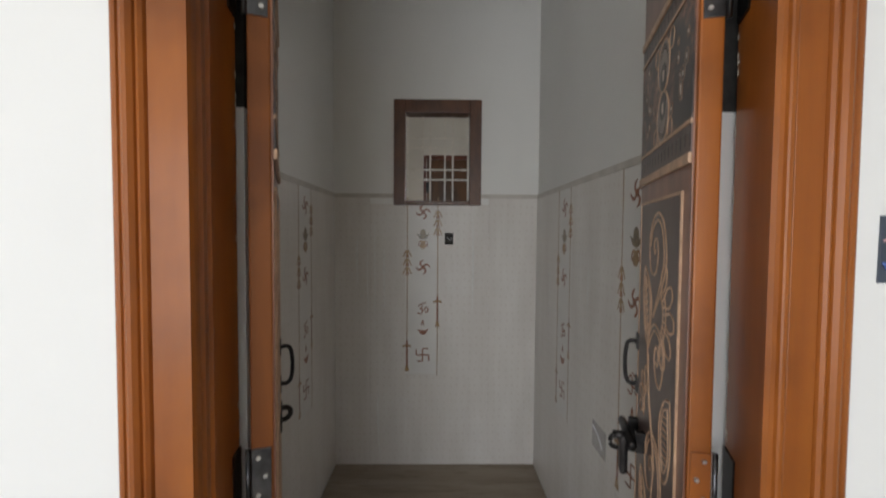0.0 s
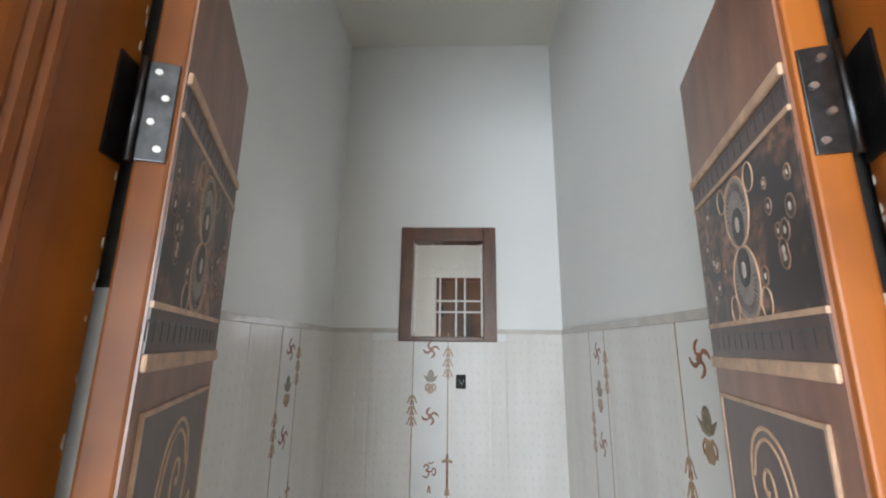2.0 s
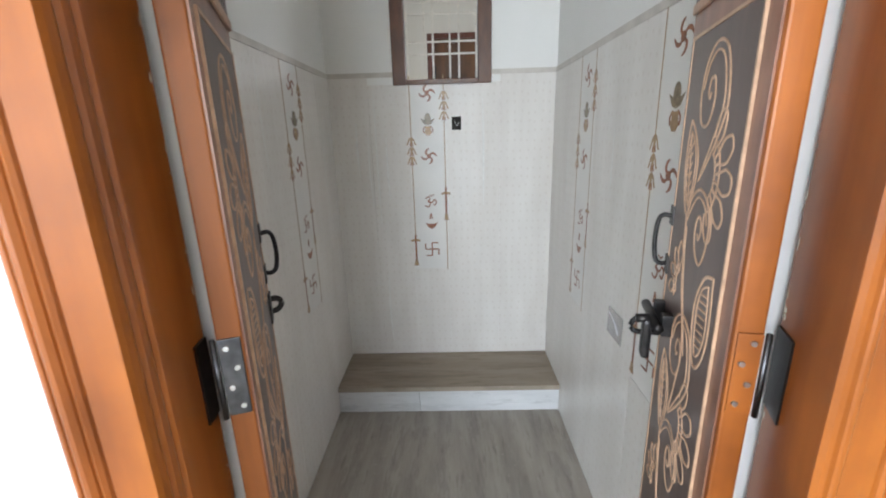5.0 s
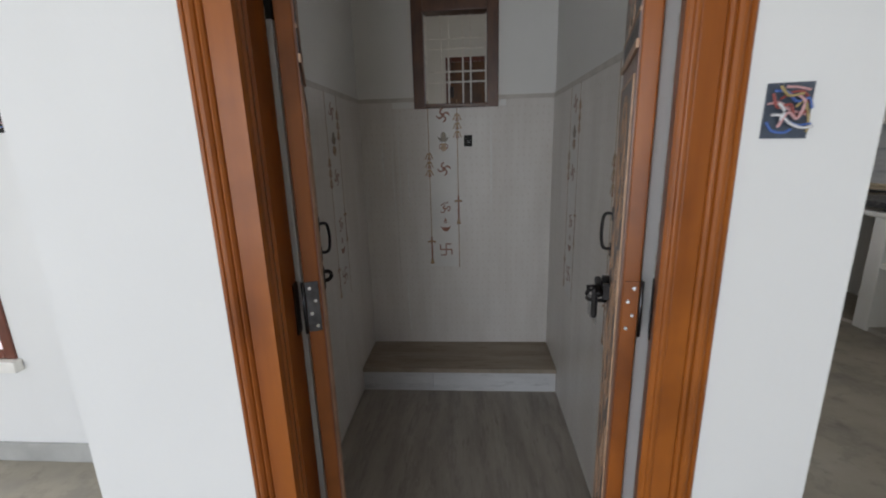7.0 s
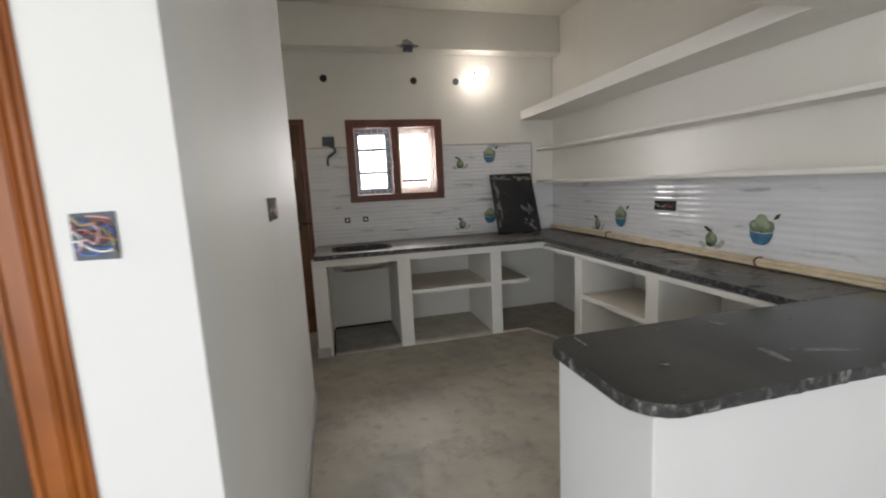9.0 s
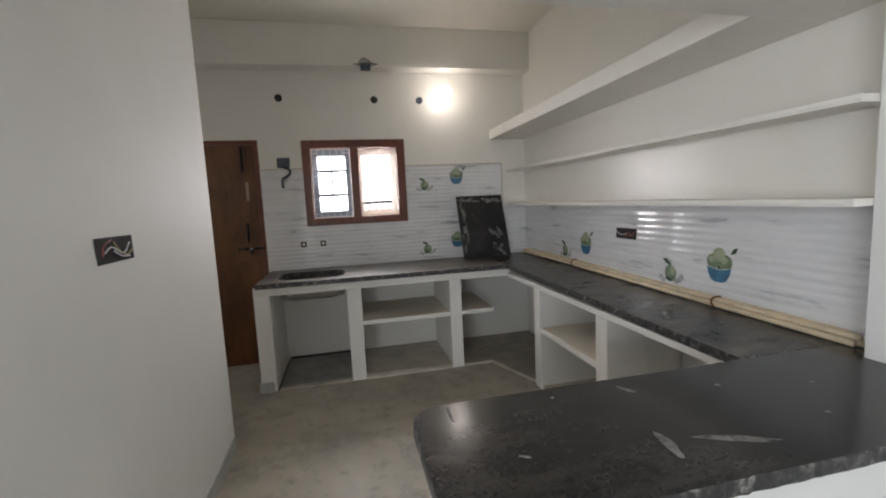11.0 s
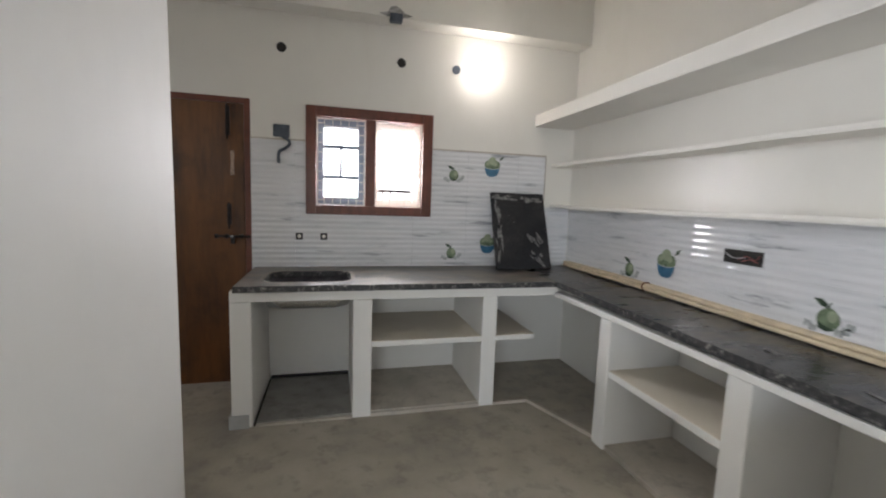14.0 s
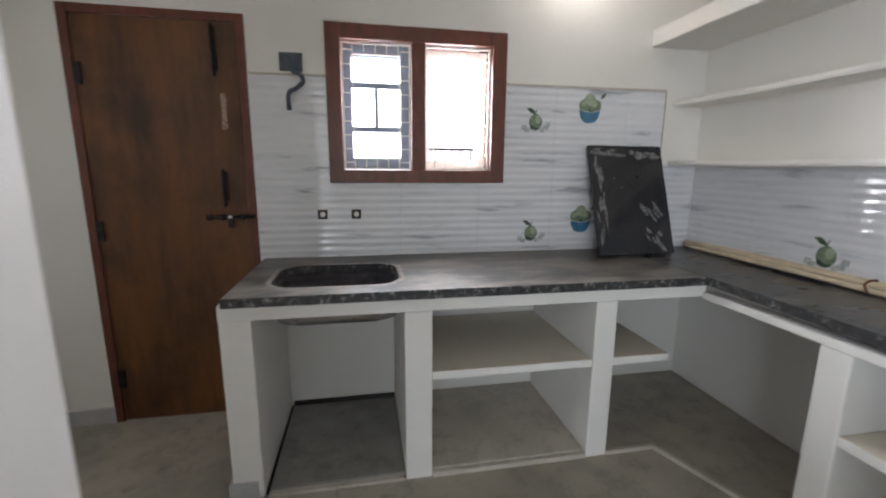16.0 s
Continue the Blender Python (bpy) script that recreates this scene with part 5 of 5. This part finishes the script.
boxes("rail", [(1.66, 4.6, 1.49, 2.4, 4.62, 1.51)] + [(1.70 + 0.07 * i, 4.6, 1.0, 1.71 + 0.07 * i, 4.61, 1.49) for i in range(9)], IRON, kw)

sky_glow = boxes("backdrop", [(-2.5, 5.6, -1.0, 6.5, 5.62, 5.5)], emitter("bright_hazy_sky", (0.97, 0.98, 1.0), 1.4))
structure(sky_glow, "bright hazy daylight outside the window", "backdrop")

# ---- back door ----
bd = thing("door_1", 0.365, 4.1, 0, "closed brown-stained plywood back door with iron bolts", "door")
tagged(bd, kind="structure")
boxes("door_frame", [(-0.035, 4.078, 0, 0.005, 4.2, 2.105), (0.725, 4.078, 0, 0.766, 4.2, 2.105), (0.005, 4.079, 2.065, 0.725, 4.2, 2.105)], FRAME_BROWN, bd, 0.004)
boxes("leaf", [(0.007, 4.086, 0.006, 0.723, 4.122, 2.063)], DOOR_BROWN, bd, 0.003)
tube("bolt_rod", [(0.52, 4.07, 1.115), (0.76, 4.07, 1.115)], 0.008, IRON, bd)
boxes("bolt_plate", [(0.52, 4.06, 1.10, 0.54, 4.085, 1.13), (0.59, 4.06, 1.10, 0.61, 4.085, 1.13), (0.69, 4.06, 1.10, 0.71, 4.085, 1.13)], IRON, bd, 0.002)
boxes("hasp", [(0.625, 4.058, 1.06, 0.655, 4.068, 1.125)], IRON, bd, 0.004)
tube("bolt_knob", [(0.64, 4.068, 1.115), (0.64, 4.04, 1.115)], 0.011, STEEL, bd)
for z0, z1 in ((1.84, 2.04), (1.20, 1.35)):
    boxes("tower_bolt", [(0.605, 4.073, z0, 0.632, 4.0855, z1)], IRON, bd, 0.003)
    tube("tower_rod", [(0.618, 4.066, z0 - 0.03), (0.618, 4.066, z1 + 0.01)], 0.006, IRON, bd)
for z in (0.25, 1.05, 1.80):
    boxes("hinge", [(0.003, 4.075, z - 0.05, 0.035, 4.0855, z + 0.05)], IRON, bd, 0.002)

bm = bmesh.new()
patch(bm, [(0.628, 1.56), (0.64, 1.555), (0.655, 1.565), (0.654, 1.64), (0.658, 1.70), (0.652, 1.735), (0.63, 1.73), (0.633, 1.66)], lambda a, b, h: Vector((a, 4.086 - h, b)), 0.0008)
tagged(finish(bm, "torn_label", simple("worn_paper_label", (0.34, 0.25, 0.19), 0.8, 0, 0.5, 60), bd), "torn pale paper label")

# ---- loose things and fittings in the kitchen ----
slab = thing("granite_offcut", 2.86, 3.9, 0.889, "black granite offcut slab leaning on the tiled wall", "stone slab")
bm = bmesh.new()
w, h, th = 0.50, 0.645, 0.02
out = rough_side((-w / 2, 0), (w / 2, 0), 0.03, 0.003, 1) + rough_side((w / 2, 0), (w / 2 - 0.006, h), 0.03, 0.003, 2) + rough_side((w / 2 - 0.006, h), (-w / 2 + 0.004, h), 0.03, 0.003, 3) + rough_side((-w / 2 + 0.004, h), (-w / 2, 0), 0.03, 0.003, 4)
patch(bm, out, lambda a, b, k: Vector((a, -k, b)), th)
bm.faces.new([bm.verts.new((a, 0, b)) for a, b in out])
so = finish(bm, "slab", OFFCUT)
so.parent = slab
slab.matrix_basis = pose(2.864, 3.865, 0.8895, -17.5, 0, 4)
GREY_DUST = simple("grey_dust", (0.15, 0.148, 0.143), 0.85, 0, 0.8, 55)
random.seed(8)
for k in range(46):
    kind = random.random()
    if kind < 0.34:
        u, v, l, wd, turn = random.uniform(-0.22, 0.2), random.uniform(0.575, 0.625), random.uniform(0.03, 0.11), random.uniform(0.012, 0.03), random.uniform(-12, 12)
    elif kind < 0.64:
        u, v, l, wd, turn = random.uniform(-0.232, -0.18), random.uniform(0.04, 0.56), random.uniform(0.03, 0.14), random.uniform(0.008, 0.022), random.uniform(80, 100)
    elif kind < 0.9:
        u, v, l, wd, turn = random.uniform(0.07, 0.22), random.uniform(0.04, 0.27), random.uniform(0.03, 0.12), random.uniform(0.008, 0.026), random.uniform(105, 135)
    else:
        u, v, l, wd, turn = random.uniform(-0.1, 0.1), random.uniform(0.2, 0.5), random.uniform(0.008, 0.02), 0.008, 0
    bm = bmesh.new()
    outline = []
    for j in range(14):
        t = 2 * math.pi * j / 14
        r = 1 + 0.7 * noise.noise((math.cos(t) * 1.7 + k * 3.1, math.sin(t) * 1.7, k * 1.7))
        p = Vector((l / 2 * r * math.cos(t), wd / 2 * r * math.sin(t)))
        p.rotate(Matrix.Rotation(radians(turn), 2))
        outline.append((min(0.238, max(-0.242, u + p.x)), min(0.636, max(0.006, v + p.y))))
    patch(bm, outline, lambda a, b, h: Vector((a, -th - h, b)), 0.0004 + 0.00002 * k)
    o = finish(bm, "dust_streak", GREY_DUST)
    o.parent = slab

pipes = thing("conduit_bundle", 3.33, 2.5, 0.88, "bundle of cream plastic conduits tied with twine", "conduit")
for k, (dx, dz, y0, y1) in enumerate(((0.0, 0.0, 1.0, 4.05), (-0.026, 0.0, 1.02, 4.03), (-0.013, 0.0225, 1.01, 4.04), (0.012, 0.023, 1.06, 4.02))):
    line = [(3.355 + dx + 0.003 * noise.noise((y * 1.5, k, 0)), y, top_z(3.3, y) + 0.0135 + dz + 0.002 * noise.noise((y * 2, k, 4))) for y in (y0 + (y1 - y0) * i / 30 for i in range(31))]
    tube("conduit", line, 0.0125, PVC, pipes, 12)
for y in (3.02, 1.632):
    z = top_z(3.3, y)
    ring = [(3.342 + 0.036 * math.cos(t), y + 0.004 * math.sin(3 * t), z + 0.026 + 0.029 * math.sin(t)) for t in (2 * math.pi * i / 20 for i in range(21))]
    tube("tie", [(x, yy, max(z + 0.003, zz)) for x, yy, zz in ring], 0.005, TIE, pipes, 6)

wire_box("kitchen_socket_box", lambda a, b, h: Vector((3.374 - h, 2.40 - a, 1.19 + b)), 0.215, 0.072,
         [(WIRE_RED, [(-0.1, -0.2), (0.1, 0.1), (0.3, -0.1), (0.42, 0.2)]), (WIRE_RED, [(0.0, -0.3), (0.2, -0.1), (0.4, -0.25)]), (WIRE_WHITE, [(-0.4, 0.2), (-0.2, -0.1), (0.1, 0.0)])],
         "open dark socket box with red wires")
wire_box("kitchen_switch_box", lambda a, b, h: Vector((0.978 + a, 4.079 - h, 1.895 + b)), 0.115, 0.09, [(BLUE_GREY, [(-0.3, 0.3), (0, 0.1), (0.3, 0.3)])], "dark blue-grey switch box on the wall", BLUE_GREY)
cable = tube("hanging_cable", curve_through([(0.985, 4.072, 1.85), (1.02, 4.062, 1.835), (1.035, 4.058, 1.80), (1.0, 4.056, 1.765), (0.965, 4.06, 1.745), (0.957, 4.066, 1.70), (0.96, 4.068, 1.66)], 6), 0.011, BLUE_GREY)
tagged(cable, "dark grey cable hanging from the switch box", "cable")
for x in (1.10, 1.279):
    p = thing("water_point", x, 4.078, 1.122, "square plated water outlet on the tiles", "water outlet", "water outlets")
    boxes("plate", [(x - 0.026, 4.073, 1.096, x + 0.026, 4.0788, 1.148)], IRON, p, 0.002)
    bm = bmesh.new()
    bmesh.ops.create_cone(bm, cap_ends=True, segments=16, radius1=0.014, radius2=0.012, depth=0.016, matrix=Matrix.Translation((x, 4.068, 1.122)) @ Matrix.Rotation(radians(90), 4, 'X'))
    finish(bm, "outlet", WHITE_BAR, p)
# flat discs; the black ones paint in the darkness of an open hole
for x, z, mt in ((0.982, 2.481, BLACK_GAP_FILL), (1.851, 2.469, BLACK_GAP_FILL), (2.29, 2.464, BLUE_GREY)):
    bm = bmesh.new()
    patch(bm, [(x + (0.034 + 0.004 * noise.noise((k, x, 0))) * math.cos(2 * math.pi * k / 18), z + (0.034 + 0.004 * noise.noise((k, x, 4))) * math.sin(2 * math.pi * k / 18)) for k in range(18)], lambda a, b, h: Vector((a, 4.085 - h, b)), 0.003)
    tagged(finish(bm, "pipe_hole", mt), "round rough-edged pipe hole high in the wall", "pipe hole", "wall pipe holes")
jb = thing("beam_junction_box", 1.78, 3.91, 2.70, "grey junction box with ragged plaster at the beam edge", "junction box")
bm = bmesh.new()
patch(bm, [(-0.12, 0.005), (-0.06, 0.02), (-0.04, 0.055), (0.0, 0.065), (0.03, 0.05), (0.06, 0.022), (0.12, 0.008), (0.06, -0.012), (-0.06, -0.012)], lambda a, b, h: Vector((1.78 + a, 3.91 - h, 2.735 + b)), 0.004)
finish(bm, "plaster_break", SHRINE_EDGE, jb)
boxes("box", [(1.735, 3.897, 2.694, 1.825, 3.95, 2.75)], BLUE_GREY, jb, 0.004)

bulb = thing("light_bulb", 2.51, 3.9, 2.5, "lit white bulb in a holder under the beam", "light bulb")
bm = bmesh.new()
# oversized globe: the glow round the bulb is built into its radius
bmesh.ops.create_uvsphere(bm, u_segments=24, v_segments=16, radius=0.057, matrix=Matrix.Translation((2.51, 3.885, 2.50)))
finish(bm, "globe", emitter("lit_bulb", (1.0, 0.96, 0.88), 25), bulb, smooth=True)
tube("holder", [(2.51, 3.925, 2.515), (2.51, 4.085, 2.56)], 0.02, WHITE_BAR, bulb, 14)
